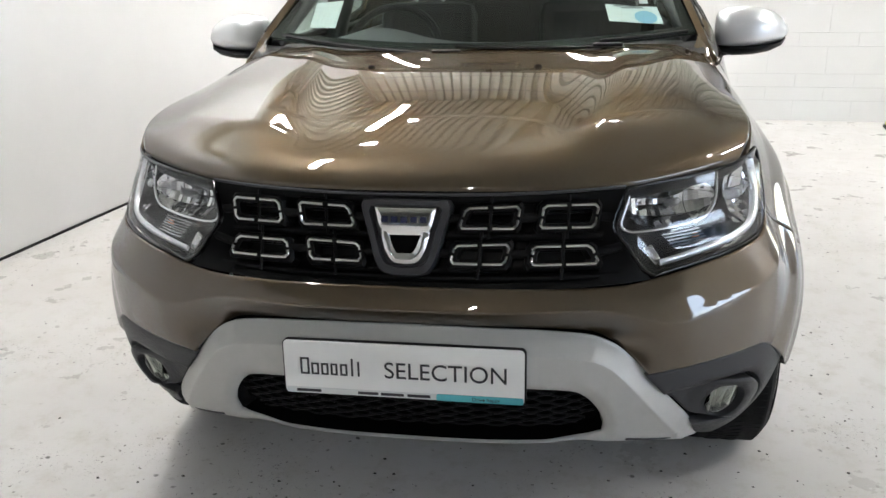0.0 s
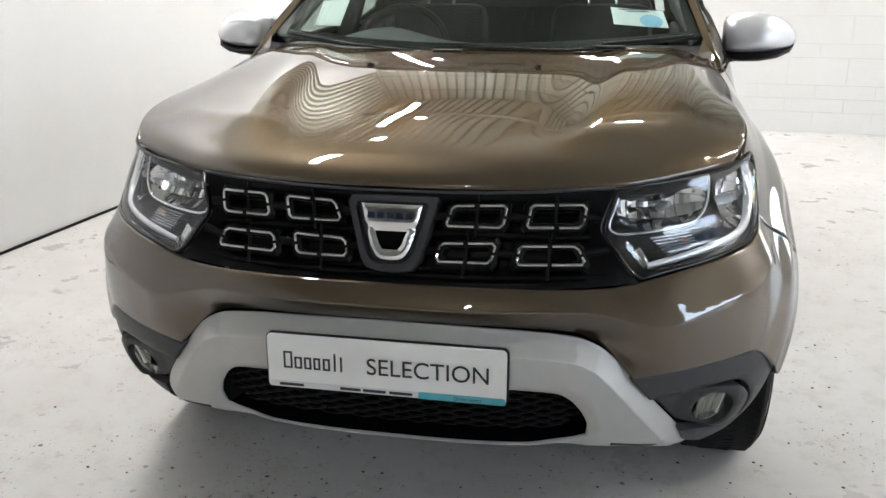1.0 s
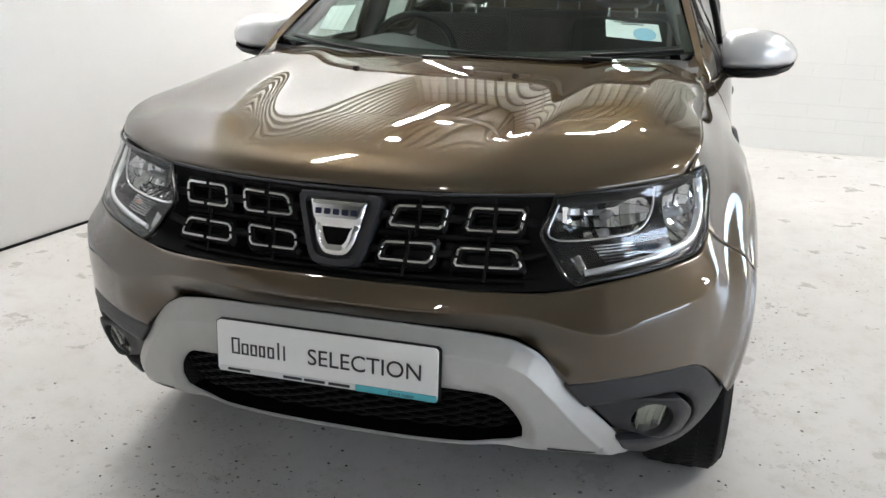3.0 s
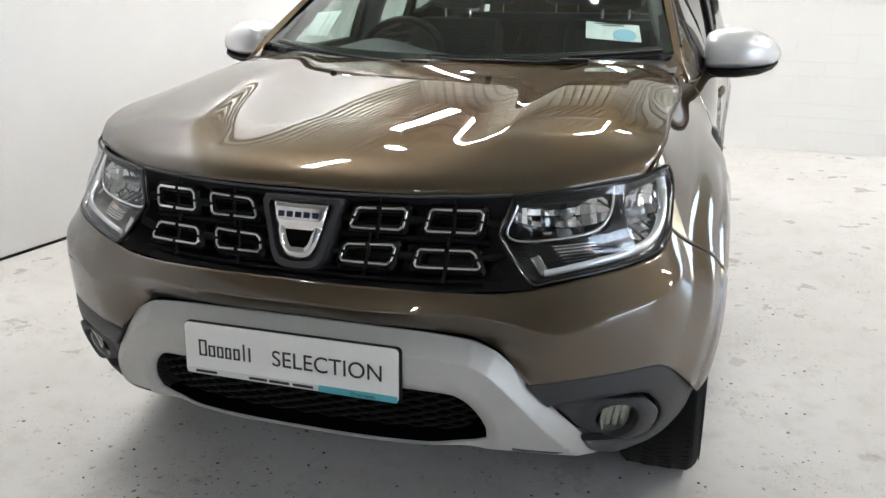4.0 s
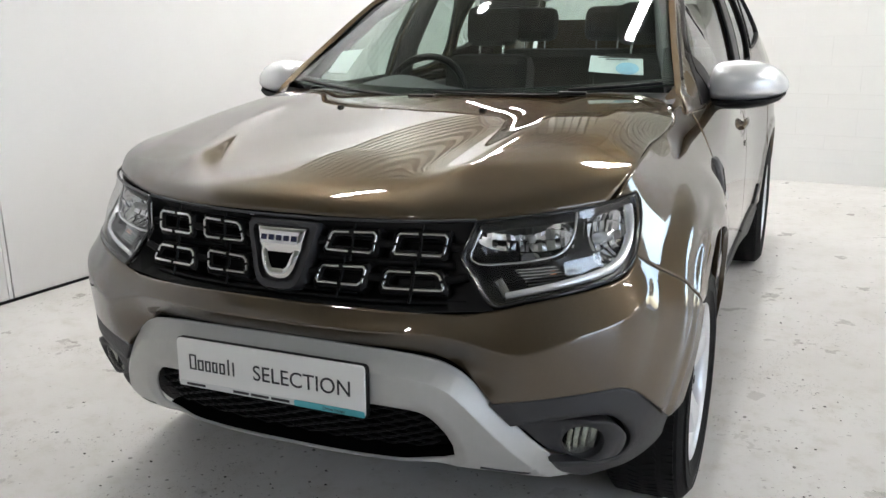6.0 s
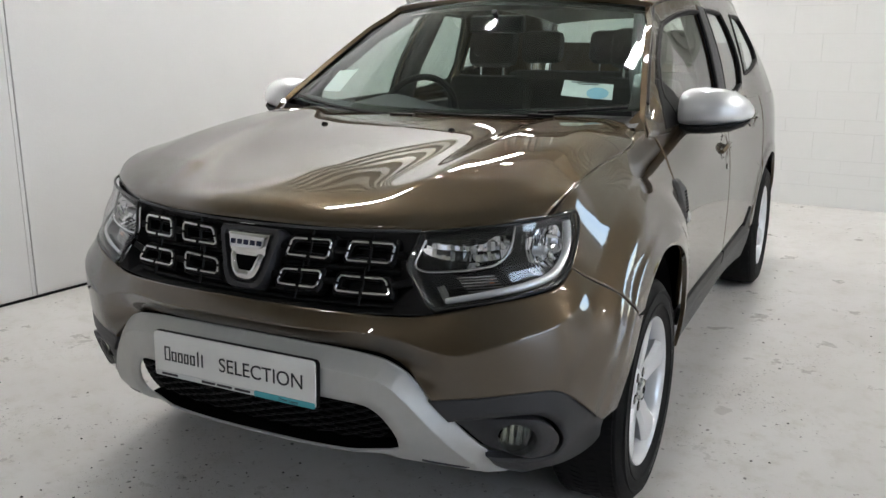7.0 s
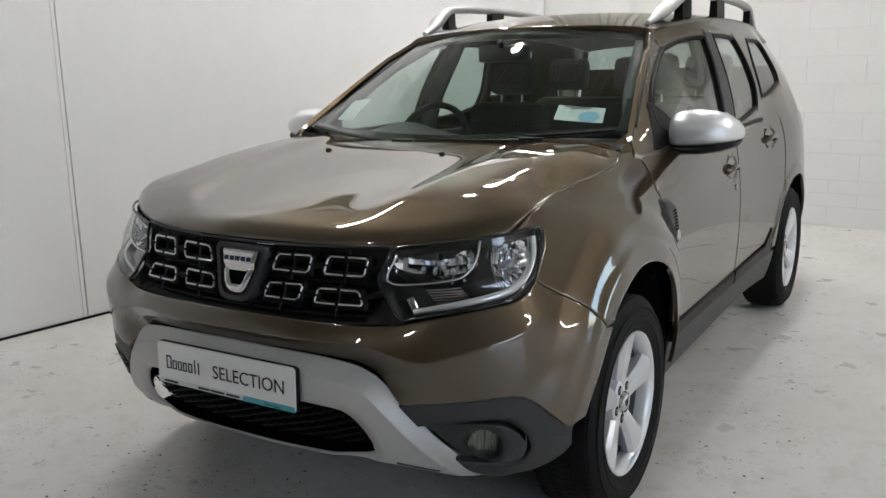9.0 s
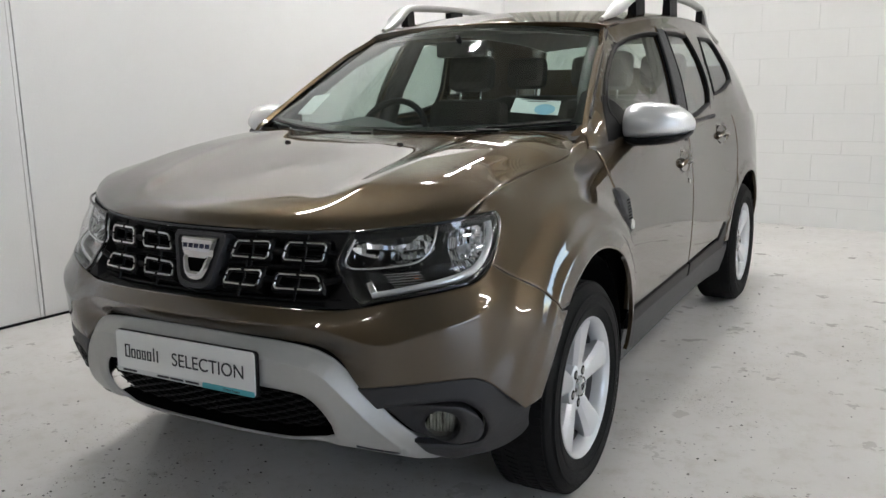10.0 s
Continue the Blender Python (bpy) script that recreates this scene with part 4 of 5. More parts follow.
# vents in the wings with side repeaters
def make_vent(right):
    shell = [(1.782, .925), (1.850, .922), (1.918, .888), (1.930, .835), (1.936, .79), (1.922, .752), (1.893, .758), (1.848, .80), (1.812, .850)]
    line = dedupe(chain(*[[a, b] for a, b in zip(shell, shell[1:] + shell[:1])], step=.02))
    ob = part("wing_vent", panel("wing_vent", side, line, step=.015, thick=.012, mirror=right, raise_by=lambda q: .004 + .008 * smooth(0, .012, distance(q, line))), CLAD, car, "dark grey vent trim with slats")
    for i in range(7):
        z = .872 - .0105 * i
        path = on(side, [(1.884 + .018 * t - .004 * i / 7, z) for t in np.linspace(-1, 1, 4)], .0115)
        part("vent_slat", sweep("vent_slat", flip(path) if right else path, .0032, (1, 0, 0), False, 6), VOID, ob)
    ring = [(1.903 + .018 * math.cos(a), .786 + .019 * math.sin(a)) for a in np.linspace(0, 2 * math.pi, 21)[:-1]]
    rings = [on(side, [(1.903 + (q - 1.903) * k, .786 + (w - .786) * k) for q, w in ring], d) for k, d in ((1, .008), (.95, .015), (.6, .018), (.15, .019))]
    rings = [flip(k) if right else [tuple(v) for v in k] for k in rings]
    part("side_repeater", loft("side_repeater", rings), material("repeater_lens", (.60, .60, .58), .10) if not right else bpy.data.materials["repeater_lens"], ob, "pale clear side repeater lamp")


both(make_vent)

# feet of the windscreen pillars, growing out of the wings' rear ends
def wing_point(y, z):
    """The wing's or door's skin at a place along the car, a little sunk in."""
    ss = np.linspace(1.4, 2.2, 400)
    line = side(ss, z)
    return line[np.argmin(np.abs(line[:, 1] - y))] - np.array((.003, 0, 0))


def make_pillar_foot(right):
    k = -1 if right else 1
    rings = []
    for bulge, top, y, z in ((.0, (.688, 1.180, 1.106), 1.105, 1.022), (.006, (.698, 1.212, 1.124), 1.150, 1.034), (.012, (.708, 1.250, 1.141), 1.200, 1.046), (.016, (.717, 1.296, 1.160), 1.255, 1.058), (.016, (.725, 1.340, 1.180), 1.310, 1.068)):
        top, low = np.array(top), wing_point(y, z)
        out = np.array((.55, -.35, .75))
        rings.append([tuple((top + (low - top) * t + out * bulge * math.sin(math.pi * t) ** .8) * (k, 1, 1)) for t in np.linspace(0, 1, 9)])
    part("pillar_foot", loft("pillar_foot", rings, False, False, 60), PAINT, car)


both(make_pillar_foot)

# near-black sheet behind the skins that paints shade into the gaps, open over the wheels
for right in (False, True):
    rim = dedupe(chain([(0, .42), (.6, .42), (.98, .44)], wheel_arch(ARCH_S, ARCH_R + .02, 182, -2), [(1.93, .33), (2.8, .27), (3.6, .33)], wheel_arch(REAR_S, REAR_R + .02, 182, -2), [(4.6, .36), (5.2, .36), (S_END, .36)],
                       [(S_END, .36), (S_END, 1.06)], [(S_END, 1.06), (4, 1.06), (2, 1.05), (1.7, 1.03), (1.3, .99), (1.05, .96)], [(1.05, .96), (.9, .80), (.75, .74), (.537, .71), (.3, .70), (0, .70)], [(0, .70), (0, .42)], step=.03))
    part("gap_shade_shell", panel("gap_shade_shell", side, rim, step=.05, thick=.004, mirror=right, roll=0, raise_by=lambda q: -.05 - .02 * smooth(.9, 1.05, q[:, 1]) - .03 * smooth(.45, .3, q[:, 1])), VOID, car)
part("underbody", joined("underbody", [box_mesh("u", (1.20, 3.6, .10), .03, (0, 2.4, .33)), box_mesh("u", (1.54, 1.9, .10), .03, (0, 2.18, .31))]), VOID, car)

# ---- the car: face ----
grille_top = [(-.492, .914), (-.3, .908), (0, .904), (.3, .908), (.492, .914)]
grille_line = dedupe(chain([(-.537, .731), (-.3, .724), (0, .724), (.3, .724), (.537, .731)], list(HL_IN[1:-1]) + [(.492, .914)], list(reversed(grille_top)), [(-s, z) for s, z in reversed([(.537, .731)] + HL_IN[1:-1] + [(.492, .914)])]))
grille = part("grille", panel("grille", side, grille_line, step=.03, thick=.01, roll=0, raise_by=lambda q: -.055 + .045 * (1 - smooth(0, .03, distance(q, grille_line)))), BLACK, car, "black grille with chrome-edged openings")
part("grille_trim", sweep("grille_trim", on(side, [(s, z + .004) for s, z in curve(grille_top, .03)], -.004), .0035, (0, -1, 0), False, 8), CLAD, grille, "thin grey strip under the bonnet edge")
for z, reach in ((.748, .47), (.762, .2), (.822, .44), (.898, .46), (.735, .50)):
    part("grille_slat", sweep("grille_slat", on(side, [(s, z) for s in np.linspace(-reach, reach, 30)], -.034), .007 if z != .822 else .010, (0, -1, 0), False, 8, .7), BLACK, grille)

FRAMES = [[(.130, .884), (.254, .888), (.244, .838), (.112, .838)], [(.303, .889), (.430, .888), (.418, .838), (.290, .839)],
          [(.104, .806), (.230, .811), (.219, .768), (.094, .768)], [(.277, .806), (.408, .806), (.424, .767), (.268, .767)]]


def chamfered(c, cut=.0075):
    """A four-cornered outline with its corners taken off."""
    c = [np.array(p) for p in c]
    out = []
    for i, p in enumerate(c):
        for q in (c[i - 1], c[(i + 1) % 4]):
            d = q - p
            out.append(tuple(p + d / np.linalg.norm(d) * cut))
    return out


def make_frames(right):
    for c in FRAMES:
        line = chamfered(c)
        mid = np.mean(c, 0)
        grow = lambda k, kz: [tuple(mid + (np.array(p) - mid) * (k, kz)) for p in line]
        rings = [on(side, grow(1.16, 1.42), -.045), on(side, grow(1.14, 1.36), -.012), on(side, grow(1.06, 1.14), -.006), on(side, grow(.80, .58), -.010), on(side, grow(.74, .48), -.048)]
        rings = [flip(k) if right else [tuple(v) for v in k] for k in rings]
        frame_ob = part("grille_frame", loft("grille_frame", rings, True, False, 25), BLACK, grille)
        # bright inlay in four pieces, open where the blades cross
        n = len(line)
        full = [tuple(mid + (np.array(p) - mid) * (.955, .90)) for p in line]
        dense = [tuple(np.array(full[i]) + (np.array(full[(i + 1) % n]) - np.array(full[i])) * t / 40) for i in range(n) for t in range(40)]
        runs, run = [], []
        for p in dense + dense[:1]:
            off = abs(p[0] - mid[0]) < .0042 or abs(p[1] - mid[1]) < .0026
            if off:
                if len(run) > 2:
                    runs.append(run)
                run = []
            else:
                run.append(p)
        if len(run) > 2:
            runs.append(run)
        if len(runs) > 4:
            runs[0] = runs.pop() + runs[0]
        for k in runs:
            k = k[::5] + ([k[-1]] if (len(k) - 1) % 5 else [])
            pts = on(side, k, -.003)
            part("chrome_inlay", sweep("chrome_inlay", flip(pts) if right else pts, .0034, (0, -1, 0), False, 6, .6, 30), DULL_CHROME, frame_ob, "bright chrome edging")
        pts = on(side, [(mid[0] + .004, mid[1] + .044), (mid[0], mid[1]), (mid[0] - .006, mid[1] - .044)], -.012)
        part("grille_blade", sweep("grille_blade", flip(pts) if right else pts, .004, (0, -1, 0), False, 6), BLACK, frame_ob)
        for dz in (-.010, .010):
            pts = on(side, [(mid[0] + t, mid[1] + dz) for t in (-.05, 0, .05)], -.034)
            part("grille_rib", sweep("grille_rib", flip(pts) if right else pts, .004, (0, -1, 0), False, 6), BLACK, frame_ob)
    # arms between the openings
    for a, b in (((.255, .862), (.292, .862)), ((.432, .862), (.462, .858)), ((.228, .79), (.27, .79)), ((.42, .79), (.475, .80)), ((.06, .79), (.095, .79)), ((.085, .86), (.115, .86))):
        pts = on(side, [a, tuple(np.mean([a, b], 0)), b], -.014)
        part("grille_arm", sweep("grille_arm", flip(pts) if right else pts, .010, (0, -1, 0), False, 8, .7), BLACK, grille)


both(make_frames)

# shield emblem: plain shapes in its colours
SHIELD = [(-.066, .881), (.066, .881), (.055, .835), (.042, .792), (.022, .770), (-.022, .770), (-.042, .792), (-.055, .835)]
BEZEL = [(-.092, .897), (.092, .897), (.098, .885), (.078, .815), (.062, .765), (.035, .744), (-.035, .744), (-.062, .765), (-.078, .815), (-.098, .885)]


def scaled(line, k, c=(0, .832)):
    return [(c[0] + (s - c[0]) * k, c[1] + (z - c[1]) * k) for s, z in line]


def badge_form(s, z):
    """The badge's own flat face, leaning back."""
    s, z = np.broadcast_arrays(np.asarray(s, float), np.asarray(z, float))
    return np.stack([s, .078 + (z - .770) * .30 + .25 * s * s, z], -1)


round_bezel = curve(BEZEL, .01, True)
rings = [on(badge_form, scaled(round_bezel, k), d) for k, d in ((1.03, -.04), (1.0, .0), (.96, .008), (.80, .009), (.76, -.006))]
bezel = part("badge_surround", loft("badge_surround", [[tuple(v) for v in r] for r in rings], True, True, 30), CLAD, grille, "dark grey shield-shaped surround")
outer = dedupe(chain(*[[SHIELD[i], SHIELD[(i + 1) % 8]] for i in range(2)], SHIELD[2:7], [SHIELD[6], SHIELD[7], SHIELD[0]], step=.008))
inner = dedupe(chain([(-.034, .826), (.034, .826)], [(.034, .826), (.024, .80), (.016, .789)], [(.016, .789), (-.016, .789)], [(-.016, .789), (-.024, .80), (-.034, .826)], step=.006))
emblem = part("emblem", panel("emblem", badge_form, outer, [inner], step=.006, thick=.016, raise_by=lambda q: .010 + .004 * smooth(0, .008, np.minimum(distance(q, outer), distance(q, inner))) - .006 * np.exp(-((q[:, 1] - .832) / .008) ** 2)), CHROME, bezel, "bright chrome shield emblem")
part("emblem_recess", panel("emblem_recess", badge_form, inner, step=.01, thick=.002, roll=0), VOID, bezel)
for i in range(5):
    x0 = -.050 + .0205 * i
    bar = [(x0 + .001, .863), (x0 + .015, .863), (x0 + .015, .851), (x0 + .001, .851)]
    part("emblem_bar", panel("emblem_bar", badge_form, bar, step=.01, thick=.003, roll=0, raise_by=lambda q: .0155 + 0 * q[:, 0]), BLUE, bezel, "dark blue bar on the emblem")


# ---- headlights ----
HL_LINE = dedupe(chain(HL_TOP, HL_OUT, HL_LOW, HL_IN))
LAMP_GREY = material("lamp_housing", (.010, .0105, .012), .16)
BULB = material("bulb_glass", (.55, .56, .57), .08, .6)
LAMP_CHROME = material("lamp_chrome", (.84, .84, .85), .05, 1.0)
LAMP_WHITE = material("light_guide", (.93, .94, .96), .16, .55, .6)


def bowl(name, centre, r, deep, right, columns=13, seed=3):
    """A reflector opening forwards, made of upright facets, each a little hollow and set apart."""
    rnd = random.Random(seed)
    verts, faces = [], []
    for c in range(columns):
        tip, step_in = rnd.uniform(-.006, .006), rnd.uniform(-.003, .003)
        for k, (v0, v1) in enumerate(((-1, -.45), (-.45, .1), (.1, .55), (.55, 1))):
            nod = rnd.uniform(-.003, .003)
            grid = []
            for i in range(4):
                u = -1 + 2 * (c + i / 3) / columns
                tall = (1 - abs(u) ** 3) ** .5
                for v in (v0, v1):
                    d = deep - .058 * (1 - u * u) * (1 - .8 * v * v) + tip * (i / 3 - .5) + step_in + nod * (1 if v == v1 else -1) + .0035 * ((i / 3 - .5) * 2) ** 2
                    grid.append((centre[0] + r[0] * u, centre[1] + r[1] * v * tall, d))
            pts = np.concatenate([on(side, [(q[0], q[1])], q[2]) for q in grid])
            m = len(verts)
            verts += flip(pts) if right else [tuple(v) for v in pts]
            faces += [(m + 2 * i, m + 2 * i + 2, m + 2 * i + 3, m + 2 * i + 1) for i in range(3)]
    return mesh_of(name, verts, faces, sharp=12)


def make_headlight(right):
    lamp = part("headlight", panel("headlight", side, HL_LINE, step=.02, thick=.02, mirror=right, roll=0, raise_by=lambda q: -.012 - .085 * smooth(0, .045, distance(q, HL_LINE))), LAMP_GREY, car, "clear headlight with chrome reflectors")
    glass = part("headlight_glass", panel("headlight_glass", side, HL_LINE, step=.016, thick=.006, mirror=right, roll=.002, raise_by=lambda q: .002 + .004 * smooth(0, .03, distance(q, HL_LINE)) + (.11 * (q[:, 1] - .86) - 1.68 * (q[:, 1] - .814) ** 2) * smooth(0, .04, distance(q, HL_LINE))), LAMP_CLEAR, lamp, "clear plastic cover")
    glass.visible_shadow = False
    turn = (lambda p: flip(p)) if right else (lambda p: [tuple(v) for v in p])
    edge = turn(on(side, scaled(HL_LINE, .985, (.74, .85)), .0))
    part("headlight_seal", sweep("headlight_seal", edge, .004, (0, -1, 0), True, 6), GLOSS_BLACK, lamp)
    part("dipped_reflector", bowl("dipped_reflector", (.864, .876), (.098, .062), -.026, right, 11, 3), LAMP_CHROME, lamp, "faceted chrome reflector")
    part("main_reflector", bowl("main_reflector", (.618, .880), (.126, .050), -.026, right, 7, 8), LAMP_CHROME, lamp, "dark faceted chrome reflector")
    for s0, z0, r0 in ((.872, .874, .013), (.630, .884, .010)):
        part("bulb_shield", sweep("bulb_shield", turn(on(side, [(s0, z0)] * 4, [-.075, -.05, -.034, -.030])), [r0, r0, r0 * .8, r0 * .3], (0, 0, 1), False, 12), BULB, lamp)
    part("lamp_wall", panel("lamp_wall", side, dedupe(chain([(.700, .842), (.742, .870), (.768, .930)], [(.768, .930), (.802, .934)], [(.802, .934), (.790, .88), (.802, .835)], [(.802, .835), (.700, .842)])), step=.02, thick=.05, mirror=right, roll=0, raise_by=lambda q: -.036 + 0 * q[:, 0]), GLOSS_BLACK, lamp)
    inner = [(.940, .845), (.936, .880), (.950, .915), (.954, .930)]
    part("guide_edge", sweep("guide_edge", turn(on(side, curve(inner, .012), -.020)), .003, (0, -1, 0), False, 8), CHROME, lamp, "bright inner edge of the light guide")
    # bright trim round the inner lamp, and the light guide below
    trim = [(.752, .934), (.742, .900), (.722, .868), (.690, .846), (.640, .836), (.56, .828), (.497, .827), (.478, .842), (.490, .872), (.503, .900)]
    part("lamp_trim", sweep("lamp_trim", turn(on(side, curve(trim, .012), -.018)), .0038, (0, -1, 0), False, 8), CHROME, lamp, "chrome trim line")
    guide = [(.560, .763), (.62, .772), (.70, .784), (.78, .796), (.852, .811), (.905, .836), (.945, .870), (.966, .905), (.970, .930)]
    part("light_guide", sweep("light_guide", turn(on(side, curve(guide, .012), -.016)), [.007 + .003 * min(1, i / 20) for i in range(len(curve(guide, .012)))], (0, -1, 0), False, 8, .6), LAMP_WHITE, lamp, "white daytime light guide")
    part("corner_reflector", panel("corner_reflector", side, dedupe(chain([(.532, .792), (.552, .800)], [(.552, .800), (.574, .766)], [(.574, .766), (.556, .758)], [(.556, .758), (.532, .792)])), step=.02, thick=.02, mirror=right, roll=.001, raise_by=lambda q: -.03 + 0 * q[:, 0]), DULL_CHROME, lamp)
    for i in range(7):
        z = .816 - .006 * i
        pts = [(.585 + .006 * i + t * .105, z + .006 * t) for t in (0, .5, 1)]
        part("indicator_rib", sweep("indicator_rib", turn(on(side, pts, -.045)), .0026, (0, -1, 0), False, 6), DULL_CHROME, lamp)
    part("indicator_bulb", sweep("indicator_bulb", turn(on(side, [(.676, .806), (.688, .807)], -.05)), .006, (0, -1, 0), False, 8), AMBER, lamp, "amber indicator bulb")
    part("lamp_eyelid", sweep("lamp_eyelid", turn(on(side, curve([(.50, .904), (.62, .916), (.76, .926), (.90, .935), (.985, .938)], .02), -.022)), .011, (0, -1, 0), False, 8, .6), BLACK, lamp)


both(make_headlight)

# ---- number plate holder ----
plate_turn = pose(0, .004, .5495, -2, 0, 0)


def plate_mesh(name, w, h, r, t, cx=0.0, cz=0.0, y=0.0):
    """A rounded sheet in the plate's plane, t thick, facing forwards."""
    ring = []
    for sx, sz, a0 in ((1, 1, 0), (-1, 1, 90), (-1, -1, 180), (1, -1, 270)):
        ring += [(cx + sx * (w / 2 - r) + r * math.cos(radians(a0 + k * 15)), cz + sz * (h / 2 - r) + r * math.sin(radians(a0 + k * 15))) for k in range(7)]
    return loft(name, [[(a, y + t, b) for a, b in ring], [(a, y + .001, b) for a, b in ring], [(cx + (a - cx) * .998, y, cz + (b - cz) * .992) for a, b in ring]], True, True, 40)


def lettering(name, text, size, x, z, mat, parent, wide=1.0, align="LEFT", reach=0.0):
    cu = bpy.data.curves.new(name, "FONT")
    cu.body, cu.size, cu.align_x, cu.align_y, cu.extrude = text, size, align, "BOTTOM_BASELINE", .0004
    tmp = bpy.data.objects.new(name, cu)
    scene.collection.objects.link(tmp)
    me = bpy.data.meshes.new_from_object(tmp.evaluated_get(bpy.context.evaluated_depsgraph_get()))
    bpy.data.objects.remove(tmp)
    if reach:
        xs2 = [v.co.x for v in me.vertices]
        me.transform(Matrix.Translation((-min(xs2), 0, 0)))
        wide = reach / (max(xs2) - min(xs2))
    ob = part(name, me, mat, parent)
    ob.matrix_basis = pose(x, -.0015, z, 90, 0, 0) @ Matrix.Diagonal((wide, 1, 1, 1))
    return ob


plate = part("number_plate", plate_mesh("number_plate", .520, .122, .010, .010), PLATE_WHITE, car, "white dealer plate with black lettering and teal strip", at=plate_turn)
part("plate_holder", plate_mesh("plate_holder", .527, .126, .012, .012, 0, -.001, .004), BLACK, plate)
part("plate_strip", plate_mesh("plate_strip", .515, .013, .004, .002, 0, -.0535, -.001), PALE_STRIP, plate)
part("plate_strip_teal", plate_mesh("plate_strip_teal", .185, .015, .004, .002, .166, -.0535, -.0013), TEAL, plate)
lettering("lettering_selection", "SELECTION", .0530, -.037, -.0155, INK, plate, reach=.260)
lettering("lettering_motto", "Drive happy", .0120, .150, -.0578, INK, plate)
# a brand name and a dealer's names as plain bars
for x, w, h in [(-.2235, .020, .0385), (-.199, .017, .027), (-.177, .016, .027), (-.156, .015, .027), (-.135, .016, .027), (-.1105, .0045, .040), (-.0965, .010, .034)]:
    stroke = .0042
    part("name_bar", box_mesh("name_bar", (stroke, .0012, h), 0, (x + stroke / 2, -.0006, -.0155 + h / 2)), INK, plate)
    if w > .012:
        part("name_bar", box_mesh("name_bar", (stroke, .0012, h), 0, (x + w - stroke / 2, -.0006, -.0155 + h / 2)), INK, plate)
        for lift in (.0019, h - .0019):
            part("name_bar", box_mesh("name_bar", (w - 2 * stroke, .0012, .0038), 0, (x + w / 2, -.0006, -.0155 + lift)), INK, plate)
for x, w in ((-.207, .055), (-.075, .045), (-.022, .050), (.036, .050)):
    part("name_bar", box_mesh("name_bar", (w, .0012, .0062), 0, (x, -.0012, -.0535)), INK, plate)


# ---- wheels ----
def wheel_master():
    w = tagged(new("wheel"))
    w.parent = car
    tyre_profile = [(.222, -.098), (.238, -.104), (.262, -.110), (.29, -.111), (.315, -.104), (.330, -.092), (.336, -.07), (.338, 0), (.336, .07), (.330, .092), (.315, .104), (.29, .111), (.262, .110), (.238, .104), (.222, .098)]
    tyre = part("tyre", lathe("tyre", tyre_profile, 96), RUBBER, w, "black road tyre with worn tread")
    treads = []
    for i in range(90):
        a = 2 * math.pi * i / 90
        for x, l in ((-.069, .030), (-.025, .032), (.025, .032), (.069, .030)):
            b = box_mesh("t", (l, .0175, .010), 0, (x, 0, .3338 - (abs(x) > .05) * .002))
            b.transform(Matrix.Rotation(a + (.02 if x > 0 else 0), 4, "X") @ Matrix.Rotation(0 if abs(x) > .05 else .3 if x > 0 else -.3, 4, "Z"))
            treads.append(b)
    part("tread", joined("tread", treads), RUBBER, tyre)
    for r in (.300, .262):
        part("sidewall_ring", lathe("sidewall_ring", [(r - .006, .1105), (r - .004, .1125), (r + .004, .1125), (r + .006, .1105)], 72), RUBBER, tyre)
    rim = part("rim", lathe("rim", [(.205, -.10), (.202, -.06), (.198, .0), (.199, .05), (.204, .082), (.218, .100), (.224, .102), (.226, .096), (.222, .085), (.21, -.10)], 72), ALLOY, w, "silver alloy wheel with five broad spokes")
    # ring laid inside the silver rim, coloured darker for shade between the spokes
    part("rim_barrel", lathe("rim_barrel", [(.196, .052), (.189, .0), (.196, -.055), (.188, -.055), (.182, .0), (.189, .052)], 60), BARREL, rim, "inside of the rim, its shade put into a darker grey")
    part("brake_disc", lathe("brake_disc", [(.05, .030), (.140, .030), (.140, .012), (.05, .012)], 48), STEEL, w)
    # added near-black disc: the dark behind the spokes
    part("wheel_shade_disc", lathe("wheel_shade_disc", [(.0, .0), (.19, .0), (.19, -.02)], 40), VOID, w)
    for i in range(5):
        a = 2 * math.pi * i / 5 - .06
        rings = []
        for r, half, x, deep in ((.034, .022, .070, .03), (.060, .030, .076, .034), (.10, .036, .082, .036), (.15, .044, .088, .036), (.19, .056, .092, .034), (.212, .068, .094, .030)):
            rings.append([(x - deep - .02, -half * .80, r), (x - .016, -half, r), (x - .003, -half * .66, r), (x - .0006, -half * .3, r), (x, 0, r), (x - .0006, half * .3, r), (x - .003, half * .66, r), (x - .016, half, r), (x - deep - .02, half * .80, r)])
        me = loft("spoke", rings, True, True, 18)
        me.transform(Matrix.Rotation(a, 4, "X"))
        part("spoke", me, ALLOY, rim)
        nut = lathe("wheel_nut", [(0, .079), (.006, .079), (.0085, .077), (.0085, .070)], 12)
        nut.transform(Matrix.Rotation(a + math.pi / 5, 4, "X") @ Matrix.Translation((0, 0, .054)))
        part("wheel_nut", nut, STEEL, rim)
        # flat dark disc on the hub that paints the shade of the nut's hollow
        nut_shade_mesh = lathe("nut_shade", [(0, .0752), (.0150, .0752), (.0170, .0735)], 14)
        nut_shade_mesh.transform(Matrix.Rotation(a + math.pi / 5, 4, "X") @ Matrix.Translation((0, 0, .054)))
        part("nut_shade", nut_shade_mesh, VOID, rim)
    part("hub_plate", lathe("hub_plate", [(0, .074), (.070, .0745), (.078, .070), (.080, .045)], 40), ALLOY, rim)
    part("hub_cap", lathe("hub_cap", [(0, .088), (.024, .087), (.028, .084), (.028, .0815), (.030, .0815), (.031, .086), (.033, .086), (.035, .070), (.045, .06)], 32), DULL_CHROME, rim)
